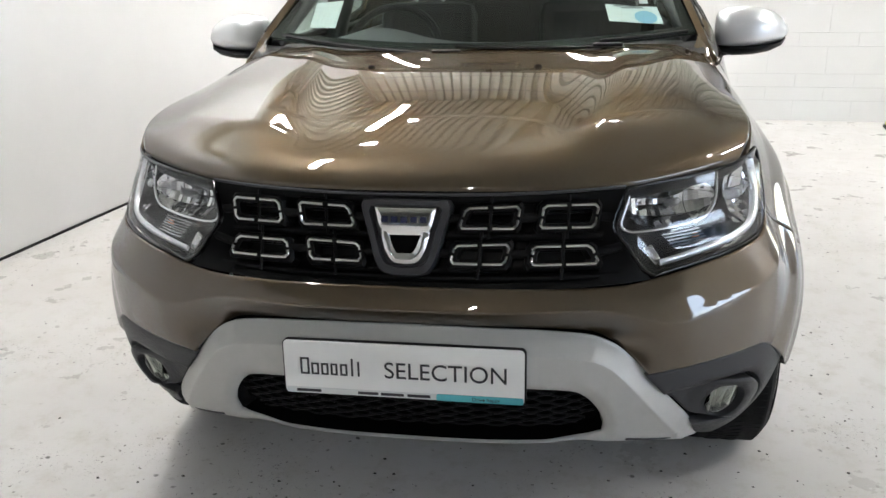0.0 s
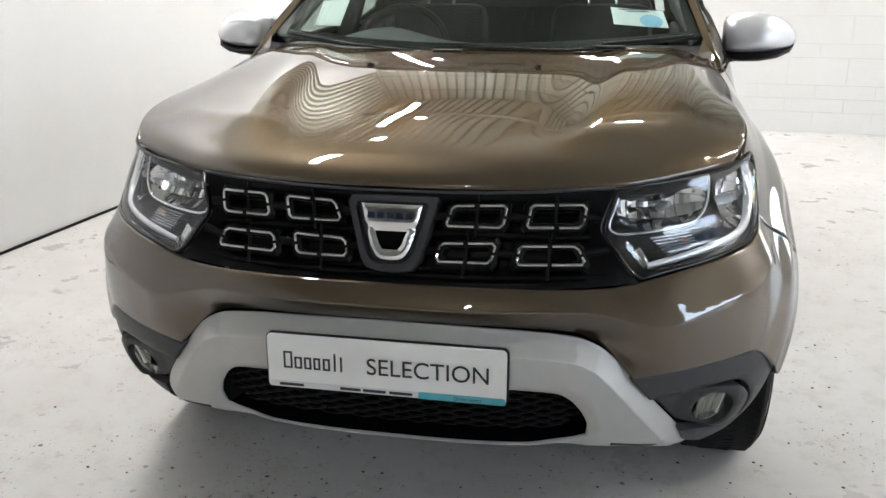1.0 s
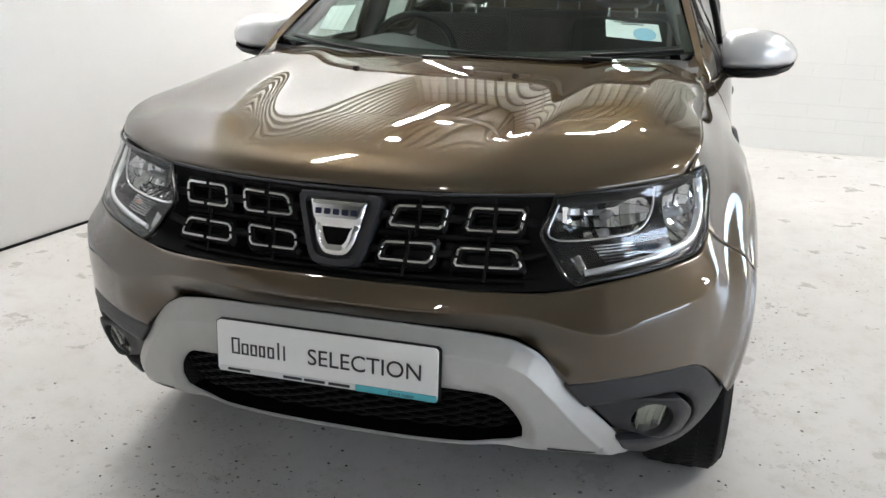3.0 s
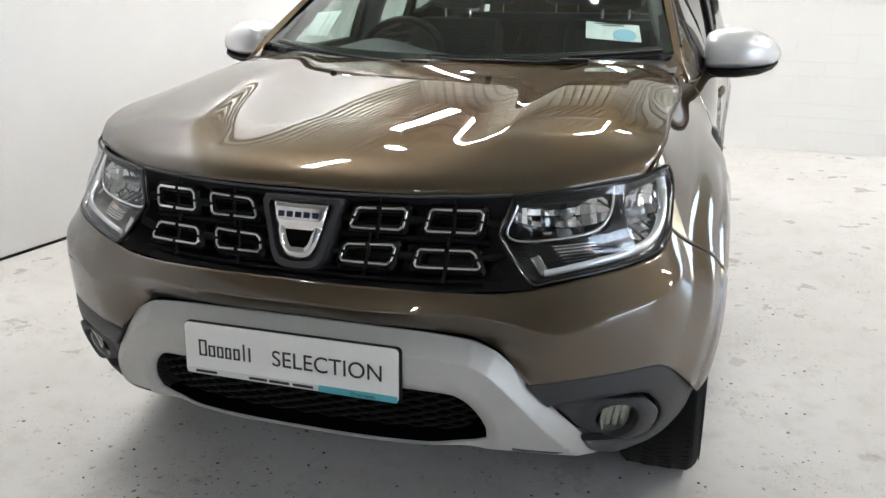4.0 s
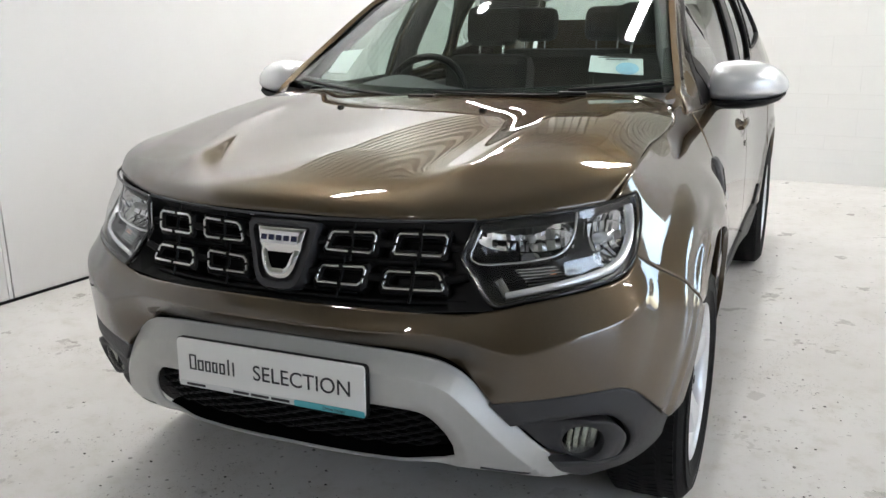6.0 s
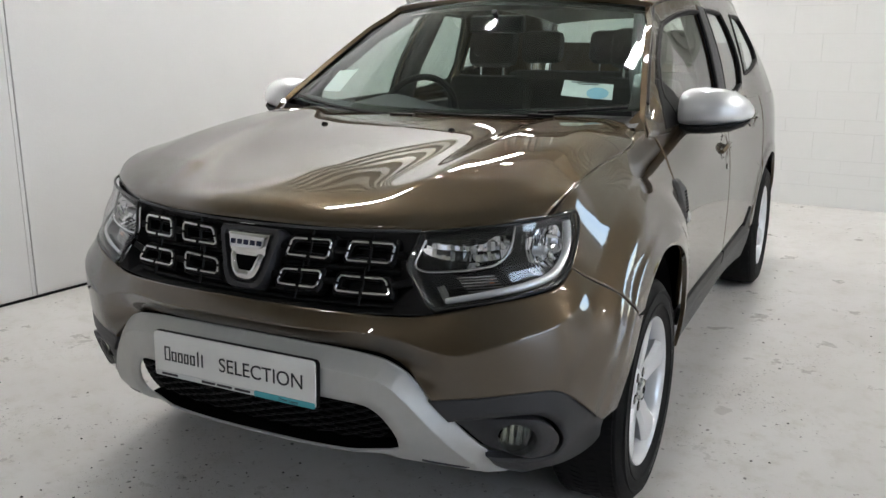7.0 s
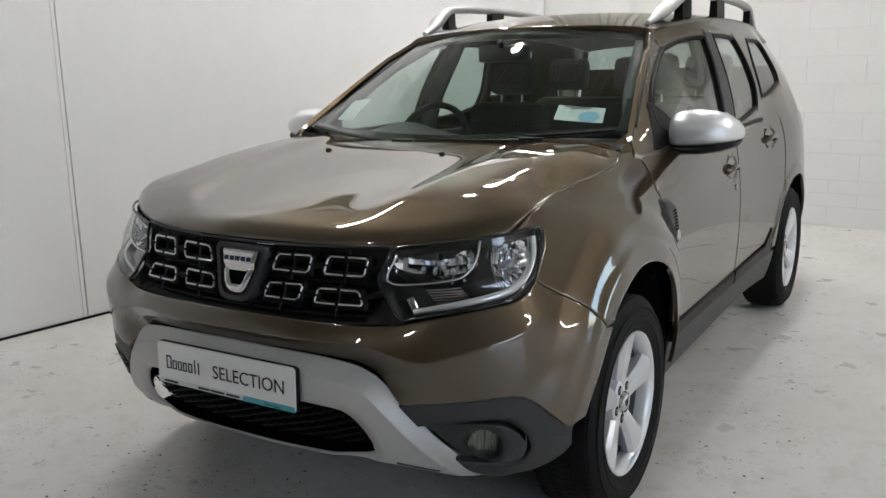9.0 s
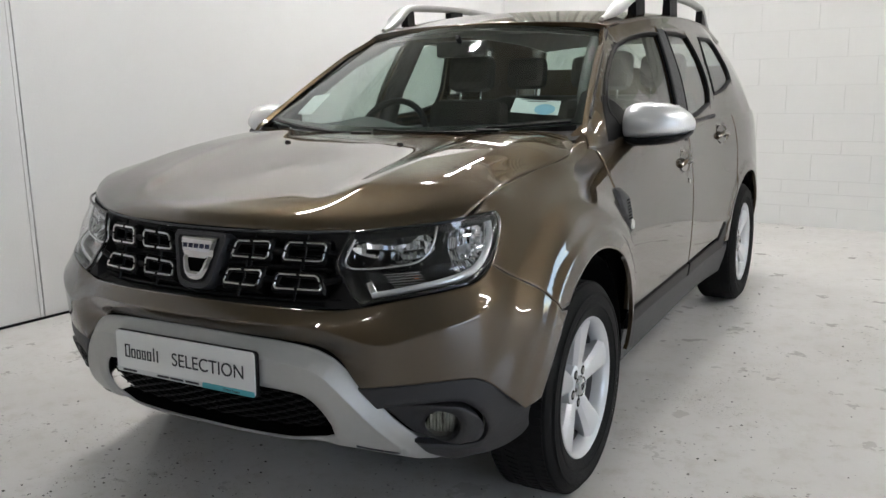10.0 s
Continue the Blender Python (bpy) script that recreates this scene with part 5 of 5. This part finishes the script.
    part("hub_emblem", joined("hub_emblem", [box_mesh("e", (.002, .022, .004), 0, (.0885, 0, .008)), box_mesh("e", (.002, .004, .014), 0, (.0885, .008, .001)), box_mesh("e", (.002, .004, .014), 0, (.0885, -.008, .001)), box_mesh("e", (.002, .012, .004), 0, (.0885, 0, -.008))]), BLACK, rim)
    return w


master = wheel_master()
FRONT_AXLE, REAR_AXLE, TRACK = .842, 3.516, .775
master.matrix_basis = pose(TRACK, FRONT_AXLE, .337)
copy_thing(master, pose(TRACK, REAR_AXLE, .337, 25, 0, 0))
copy_thing(master, pose(-TRACK, FRONT_AXLE, .337, 0, 0, 180))
copy_thing(master, pose(-TRACK, REAR_AXLE, .337, 40, 0, 180))
for right in (False, True):
    k = -1 if right else 1
    for y0, s0 in ((FRONT_AXLE, ARCH_S), (REAR_AXLE, REAR_S)):
        arc = [radians(a) for a in range(-8, 177, 6)]
        rings = [[(k * x, y0 + .01 + r * math.cos(a), .345 + r * .97 * math.sin(a)) for a in arc] for x, r in ((.60, .40), (.80, .415), (.850, .425))]
        part("wheel_arch_liner", loft("wheel_arch_liner", rings, False, False), VOID, car)

# ---- the car: cabin ----
# windscreen and its black border
def frit(k):
    return dedupe(chain([(-k, .0), (0, .0), (k, .0)], [(k, .0), (k, .5), (k, 1.0)], [(k, 1.0), (0, 1.0), (-k, 1.0)], [(-k, 1.0), (-k, .5), (-k, .0)], step=.05))


def pane(name, mesh, parent, label, mat=None):
    ob = part(name, mesh, mat or GLASS, parent, label)
    ob.visible_shadow = False
    return ob


windscreen = pane("windscreen", panel("windscreen", screen, frit(.985), step=.05, thick=.005, roll=0), car, "clear windscreen, faintly green", SCREEN_GLASS)
inner_edge = dedupe(chain([(-.93, .06), (0, .05), (.93, .06)], [(.93, .06), (.945, .5), (.94, .93)], [(.94, .93), (0, .95), (-.94, .93)], [(-.94, .93), (-.945, .5), (-.93, .06)], step=.05))
part("windscreen_border", panel("windscreen_border", screen, frit(.985), [inner_edge], step=.04, thick=.002, roll=0, raise_by=lambda q: -.008 + 0 * q[:, 0]), GLOSS_BLACK, windscreen)

# cowl, wipers
cowl = [[(x, 1.07 + .13 * (x / .72) ** 2 + d, h - .0 + .02 * (x / .72) ** 2) for x in np.linspace(-.72, .72, 25)] for d, h in ((-.06, 1.07), (.0, 1.085), (.05, 1.098), (.10, 1.08))]
part("cowl", loft("cowl", cowl, False, False), BLACK, car)


def wiper(pivot, tip, name="wiper"):
    path = [screen(*p) + np.array((0, -.010, .012)) for p in (np.array(pivot) + (np.array(tip) - np.array(pivot)) * t for t in np.linspace(0, 1, 14))]
    arm = part(name, sweep("wiper_arm", path, [.007 - .003 * i / 13 for i in range(14)], None, False, 8, .7), BLACK, car, "black wiper resting on the glass")
    blade = [screen(*p) + np.array((0, -.006, .010)) for p in (np.array(pivot) + (.0, .006) + (np.array(tip) - np.array(pivot)) * t * 1.04 for t in np.linspace(-.05, 1, 14))]
    part("wiper_blade", sweep("wiper_blade", blade, .0045, None, False, 6, 1.6), GLOSS_BLACK, arm)
    part("wiper_pivot", box_mesh("wiper_pivot", (.09, .022, .012), .005, tuple(screen(*pivot) + np.array((.02, -.016, .018)))), BLACK, arm)


wiper((-.10, -.045), (-.86, -.005))
wiper((.56, -.045), (-.02, -.005))
part("wiper_arm_end", sweep("wiper_arm_end", [screen(u, .0) + np.array((0, -.014, .006)) for u in np.linspace(.56, .93, 6)], .006, None, False, 8), BLACK, car)

# stickers on the glass
tag = dedupe(chain([(.62, .150), (.855, .098)], [(.855, .098), (.850, .222)], [(.850, .222), (.615, .268)], [(.615, .268), (.62, .150)], step=.03))
notice = part("windscreen_sticker", panel("windscreen_sticker", screen, tag, step=.03, thick=.001, roll=0, raise_by=lambda q: -.009 + 0 * q[:, 0]), PAPER, windscreen, "white sticker with pale blue print")
spot = [(.785 + .050 * math.cos(a), .152 + .045 * math.sin(a) - .18 * .05 * math.cos(a)) for a in np.linspace(0, 2 * math.pi, 25)[:-1]]
part("sticker_print", panel("sticker_print", screen, spot, step=.03, thick=.0005, roll=0, raise_by=lambda q: -.007 + 0 * q[:, 0]), SKY_BLUE, notice)
for t, w in ((.235, .17), (.222, .10)):
    k = dedupe(chain([(.735 - w / 2, t + .012 * w * 5), (.735 + w / 2, t - .012 * w * 5)], [(.735 + w / 2, t - .012 * w * 5), (.735 + w / 2, t - .012 * w * 5 + .006)], [(.735 + w / 2, t - .012 * w * 5 + .006), (.735 - w / 2, t + .012 * w * 5 + .006)], [(.735 - w / 2, t + .012 * w * 5 + .006), (.735 - w / 2, t + .012 * w * 5)], step=.05))
    part("sticker_bar", panel("sticker_bar", screen, k, step=.05, thick=.0005, roll=0, raise_by=lambda q: -.007 + 0 * q[:, 0]), INK, notice)
card = dedupe(chain([(-.80, .115), (-.66, .125)], [(-.66, .125), (-.70, .325)], [(-.70, .325), (-.85, .30)], [(-.85, .30), (-.80, .115)], step=.03))
part("windscreen_card", panel("windscreen_card", screen, card, step=.03, thick=.001, roll=0, raise_by=lambda q: -.010 + 0 * q[:, 0]), PAPER, windscreen, "pale card behind the glass")


# roof
_roof = spline([1.74, 1.80, 1.95, 2.3, 2.8, 3.3, 3.8, 4.1], [1.518, 1.535, 1.570, 1.612, 1.630, 1.622, 1.585, 1.545])


def half_width(y):
    return .575 + .075 * smooth(1.8, 2.4, y) - .06 * smooth(3.2, 4.1, y)


def roof(x, y):
    x, y = np.broadcast_arrays(np.asarray(x, float), np.asarray(y, float))
    a = np.abs(x) / half_width(y)
    return np.stack([x, y, _roof(y) - .045 * a ** 2.2 - .05 * smooth(.9, 1.25, a)], -1)


ROOF_Y = np.linspace(1.885, 4.05, 24)
roof_half = chain([(x, 1.797 + .09 * (x / .575) ** 2) for x in np.linspace(0, .575, 8)], [(half_width(y), y) for y in ROOF_Y], [(float(half_width(4.05)), 4.05), (.3, 4.09), (0, 4.10)], step=.03)
roof_line = dedupe(roof_half + [(-x, y) for x, y in reversed(roof_half)])
part("roof", panel("roof", roof, roof_line, step=.04, thick=.02, roll=.003), PAINT, car, "bronze roof")
part("headlining", panel("headlining", roof, [(x * .97, 1.82 + (y - 1.82) * .98) for x, y in roof_line], step=.12, thick=.002, roll=0, raise_by=lambda q: -.05 + 0 * q[:, 0]), TRIM_PALE, car)


def roof_corner(y):
    return roof(half_width(y), y)


# pillars and window frames on the cabin's side
def top_line(y):
    """Height of the cabin side's upper edge, just under the roof."""
    return float(roof_corner(y)[2]) + .006


A_FOOT = (1.235, 1.135)
side_top = [(y, top_line(y)) for y in np.linspace(1.90, 4.02, 16)]
a_line = [(1.22, 1.128), (1.45, 1.272), (1.68, 1.402), (1.90, side_top[0][1])]


def cabin(y, z):
    """The cabin side from belt to roof, meeting the windscreen's edge in front."""
    y, z = np.broadcast_arrays(np.asarray(y, float), np.asarray(z, float))
    top = _roof(np.maximum(y, 1.9)) - .095
    k = np.clip((z - 1.07) / (top - 1.07), -.2, 1.3)
    base = .812 + .040 * smooth(2.9, 3.5, y) - .10 * smooth(3.7, 4.3, y) - .02 * smooth(1.9, 1.2, y)
    lid = half_width(np.maximum(y, 1.9)) + .008
    bow = .022 * np.sin(np.clip(k, 0, 1) * math.pi) 
    x = base + (lid - base) * k + bow
    front = smooth(1.95, 1.25, y)
    edge = np.interp(z, [1.07, 1.145, 1.485, 1.6], [.745, .722, .588, .56]) + .004
    near = np.exp(-np.maximum(0, y - np.interp(z, [1.07, 1.14, 1.49], [1.14, 1.255, 1.89])) / .10)
    x = x + (np.minimum(x, edge) - x) * near
    return np.stack([x, y, z], -1)


WIN_F = chain([(1.60, 1.09), (2.21, 1.10)], [(2.21, 1.10), (2.24, 1.25), (2.29, 1.40), (2.315, 1.485)], [(2.315, 1.485), (2.20, 1.483), (2.02, 1.455), (1.80, 1.395), (1.60, 1.305), (1.46, 1.215), (1.42, 1.17)], [(1.42, 1.17), (1.48, 1.09), (1.60, 1.09)])
WIN_R = chain([(2.37, 1.105), (2.60, 1.115), (2.86, 1.15)], [(2.86, 1.15), (2.90, 1.25), (2.86, 1.40), (2.80, 1.49)], [(2.80, 1.49), (2.62, 1.498), (2.43, 1.496)], [(2.43, 1.496), (2.40, 1.38), (2.37, 1.105)])
WIN_Q = chain([(2.99, 1.20), (3.16, 1.21), (3.42, 1.26)], [(3.42, 1.26), (3.47, 1.33), (3.44, 1.45)], [(3.44, 1.45), (3.36, 1.485), (3.06, 1.488)], [(3.06, 1.488), (3.0, 1.36), (2.99, 1.20)])
cabin_line = dedupe(chain([(1.16, 1.06), (1.22, 1.130)], a_line, side_top, [(4.02, side_top[-1][1]), (4.12, 1.40), (4.20, 1.20), (4.24, 1.06)], [(4.24, 1.06), (3, 1.06), (1.16, 1.06)], step=.02))


def make_cabin_side(right):
    wins = [dedupe(w) for w in (WIN_F, WIN_R, WIN_Q)]
    frame_ob = part("cabin_side", panel("cabin_side", cabin, cabin_line, wins, step=.024, thick=.02, mirror=right), PAINT, car, "bronze pillars and window surrounds")
    for name, w in zip(("front_window", "rear_window", "quarter_window"), wins):
        ob = pane(name, panel(name, cabin, shrunk(w, -.004), step=.05, thick=.004, mirror=right, roll=0, raise_by=lambda q: -.010 + 0 * q[:, 0]), car, "clear side window, closed")
        rim = on(cabin, shrunk(w, .003), -.004)
        part("window_seal", sweep("window_seal", flip(rim) if right else rim, .009, (1, 0, 0), True, 8), BLACK, ob)
    # blacked-out pillar between the doors and the mirror's corner
    post = dedupe(chain([(2.225, 1.09), (2.36, 1.09)], [(2.36, 1.09), (2.388, 1.38), (2.418, 1.505)], [(2.418, 1.505), (2.330, 1.505)], [(2.330, 1.505), (2.25, 1.25), (2.225, 1.09)]))
    part("door_pillar", panel("door_pillar", cabin, post, step=.03, thick=.006, mirror=right, raise_by=lambda q: .004 + 0 * q[:, 0]), CLAD, frame_ob)
    sail = dedupe(chain([(1.30, 1.075), (1.60, 1.075)], [(1.60, 1.075), (1.54, 1.18), (1.46, 1.235)], [(1.46, 1.235), (1.38, 1.17), (1.30, 1.075)]))
    part("mirror_corner", panel("mirror_corner", cabin, sail, step=.03, thick=.006, mirror=right, raise_by=lambda q: .003 + 0 * q[:, 0]), BLACK, frame_ob)
    belt = on(cabin, [(y, 1.083 + .012 * smooth(2.3, 3.2, y)) for y in np.linspace(1.5, 2.9, 24)], .004)
    part("belt_moulding", sweep("belt_moulding", flip(belt) if right else belt, .010, (1, 0, 0), False, 8), BLACK, frame_ob)


both(make_cabin_side)
tailgate = [[(x * k, y + .06 * (1 - (x / .7) ** 2), z) for x in np.linspace(-.7, .7, 13)] for k, y, z in ((.80, 3.99, 1.535), (.87, 4.07, 1.35), (.95, 4.14, 1.12), (.97, 4.17, 1.05))]
part("tailgate", loft("tailgate", [tailgate[1], tailgate[2], tailgate[3]], False, False), PAINT, car, "bronze tailgate")
pane("rear_screen", loft("rear_screen", tailgate[:2], False, False), car, "clear rear window")

# roof rails
def make_rail(right):
    k = -1 if right else 1
    ys = np.linspace(1.93, 3.75, 40)

    def lie(y):
        return np.array((k * float(half_width(y) - .045), y, float(roof(half_width(y) - .045, y)[2])))
    rise = [float(.006 + .082 * smooth(1.93, 2.28, y) * smooth(3.75, 3.45, y)) for y in ys]
    path = [lie(y) + (0, 0, h) for y, h in zip(ys, rise)]
    rail = part("roof_rail", sweep("roof_rail", path, [.012 + .026 * float(smooth(ys[0], ys[0] + .16, y)) - .014 * float(smooth(2.05, 2.30, y)) for y in ys], None, False, 12, .75), RAIL, car, "satin silver roof rail")
    for a, b in ((2.20, 2.29), (2.70, 2.84), (3.45, 3.62)):
        y2 = np.linspace(a, b, 6)
        rings = []
        for y in y2:
            h = float(.006 + .082 * smooth(1.93, 2.28, y) * smooth(3.75, 3.45, y))
            c = lie(y)
            rings.append([tuple(c + (dx, 0, dz)) for dx, dz in ((-.02, -.005), (.02, -.005), (.016, h), (-.016, h))])
        part("rail_foot", loft("rail_foot", rings), BLACK, rail)


both(make_rail)


# door mirrors
def make_mirror(right):
    k = -1 if right else 1
    c = np.array((.902, 1.485, 1.120))
    n = 28
    rings = []
    # sections across, from the inner end to the outer tip: half depth, top, bottom
    for t, deep, up, down in ((-.112, .050, .056, -.040), (-.104, .066, .074, -.045), (-.08, .078, .086, -.047), (-.03, .086, .092, -.046), (.03, .086, .086, -.042), (.075, .078, .070, -.036), (.105, .062, .046, -.028), (.122, .036, .022, -.014), (.126, .01, .008, -.004)):
        ring = []
        for i in range(n):
            a = 2 * math.pi * i / n
            y = math.cos(a)
            y = -abs(y) ** .8 if y < 0 else abs(y) ** .35 * .55
            z = math.sin(a)
            ring.append((k * (c[0] + t), c[1] + deep * y + .42 * max(0, t) , c[2] + (up * .94 if z > 0 else -down) * (abs(z) ** .85) * (1 if z > 0 else -1)))
        rings.append(ring)
    cap = part("door_mirror", loft("door_mirror", rings, True, True, 60), SILVER, car, "silver mirror cap on a black foot")
    rings = []
    for t, deep, up, down in ((-.112, .054, -.030, -.060), (-.06, .080, -.036, -.072), (.0, .086, -.036, -.070), (.06, .080, -.034, -.062), (.10, .062, -.026, -.046), (.118, .03, -.016, -.028)):
        rings.append([(k * (c[0] + t), c[1] + .42 * max(0, t) + deep * (-abs(math.cos(a)) ** .8 if math.cos(a) < 0 else .5 * abs(math.cos(a)) ** .35), c[2] + (up + down) / 2 + (up - down) / 2 * math.sin(a)) for a in (2 * math.pi * i / 20 for i in range(20))])
    part("mirror_base", loft("mirror_base", rings, True, True, 60), BLACK, cap)
    foot = [(k * x, y, z) for x, y, z in ((.862, 1.49, 1.070), (.81, 1.475, 1.066), (.765, 1.455, 1.062), (.735, 1.44, 1.065))]
    part("mirror_foot", sweep("mirror_foot", foot, [.028, .032, .038, .044], None, False, 12, .7), BLACK, cap)
    glass = [[(k * (c[0] + dx * s), c[1] + .050 + .42 * max(0, dx), c[2] + .016 + dz * s) for dx, dz in ((-.095, -.045), (.07, -.04), (.10, 0), (.06, .055), (-.08, .06))] for s in (1, .9)]
    part("mirror_glass", loft("mirror_glass", glass), CHROME, cap)


both(make_mirror)

# ---- the car: inside ----
dash_rows = []
for y, z, w in ((1.12, 1.085, .66), (1.30, 1.10, .70), (1.50, 1.095, .72), (1.60, 1.06, .72), (1.64, .98, .72), (1.60, .80, .72), (1.55, .55, .72)):
    dash_rows.append([(x, y, z + (.055 * math.exp(-((x + .37) / .17) ** 2) if 1.4 < y < 1.62 and z > 1 else 0)) for x in np.linspace(-w, w, 33)])
part("dashboard", loft("dashboard", dash_rows, False, False, 60), DASH, car, "dark grey plastic dashboard")
wheel_c = pose(-.37, 1.70, 1.045, 66, 0, 0)
ring = [wheel_c @ Vector((.178 * math.cos(a), .178 * math.sin(a), 0)) for a in np.linspace(0, 2 * math.pi, 49)[:-1]]
steering = part("steering_wheel", sweep("steering_wheel", ring, .015, (0, -.9, .4), True, 10), BLACK, car, "black steering wheel on the right-hand side")
part("steering_hub", box_mesh("steering_hub", (.16, .14, .05), .03, (0, -.01, -.01)), BLACK, steering, at=wheel_c)
for a, b in (((-.08, 0), (-.18, .01)), ((.08, 0), (.18, .01)), ((0, -.06), (0, -.18))):
    part("steering_spoke", sweep("steering_spoke", [wheel_c @ Vector((*p, 0)) for p in (a, b)], .016, (0, -.9, .4), False, 8, .6), BLACK, steering)


def seat(name, x, y, wide, label):
    base = part(name, box_mesh(name, (wide, .50, .16), .06, (x, y, .66)), CLOTH, car, label)
    part("seat_back", box_mesh("seat_back", (wide - .05, .14, .62), .065, (0, 0, 0), None), CLOTH, base, at=pose(x, y + .32, .89, -14, 0, 0))
    heads = [x] if wide < .8 else [x - .42, x, x + .42]
    for h in heads:
        rest = part("headrest", box_mesh("headrest", (.26, .10, .19), .045), CLOTH, base, at=pose(h, y + .42, 1.325, -10, 0, 0))
        for dx in (-.06, .06):
            part("headrest_rod", sweep("headrest_rod", [(dx, 0, -.06), (dx, 0, -.16)], .006), CHROME, rest)
    return base


seat("driver_seat", -.37, 2.10, .50, "dark grey cloth front seat")
seat("passenger_seat", .37, 2.10, .50, "dark grey cloth front seat")
seat("rear_bench", 0, 2.95, 1.30, "dark grey cloth rear bench")
part("inner_mirror", box_mesh("inner_mirror", (.24, .03, .07), .015, (0, 1.70, 1.425)), BLACK, car, "black rear-view mirror")
part("inner_mirror_foot", sweep("inner_mirror_foot", [(0, 1.70, 1.44), (0, 1.66, 1.475)], .012), BLACK, car)
for right in (False, True):
    k = -1 if right else 1
    inner = [(k * (float(cabin(y, z)[0]) - .055), y + .03, z - .012) for y, z in ((1.26, 1.12), (1.45, 1.258), (1.68, 1.392), (1.88, 1.475))]
    part("pillar_trim", sweep("pillar_trim", inner, [.022, .024, .026, .028], (1, 0, 0), False, 10), DASH, car, "dark pillar trim inside the cabin")
    post2 = [(k * (float(cabin(y, z)[0]) - .05), y, z) for y, z in ((2.28, 1.0), (2.31, 1.25), (2.37, 1.50))]
    part("pillar_trim", sweep("pillar_trim", post2, .045, (1, 0, 0), False, 10), DASH, car, "dark pillar trim inside the cabin")
part("cabin_floor", box_mesh("cabin_floor", (1.44, 2.6, .06), .02, (0, 2.75, .50)), VOID, car)
part("load_cover", box_mesh("load_cover", (1.20, .62, .03), .01, (0, 3.72, 1.05)), DASH, car)
for right in (False, True):
    k = -1 if right else 1
    part("door_lining", box_mesh("door_lining", (.04, 2.2, .50), .015, (k * .755, 2.55, .80)), DASH, car, "dark door lining")


# rubber seals along the windscreen's sides
for u in (-1.004, 1.004):
    seal = [tuple(screen(u, t) + np.array((0, -.004, .004))) for t in np.linspace(.02, .98, 24)]
    part("windscreen_seal", sweep("windscreen_seal", seal, .0075, (1, 0, 0), False, 8), BLACK, car)
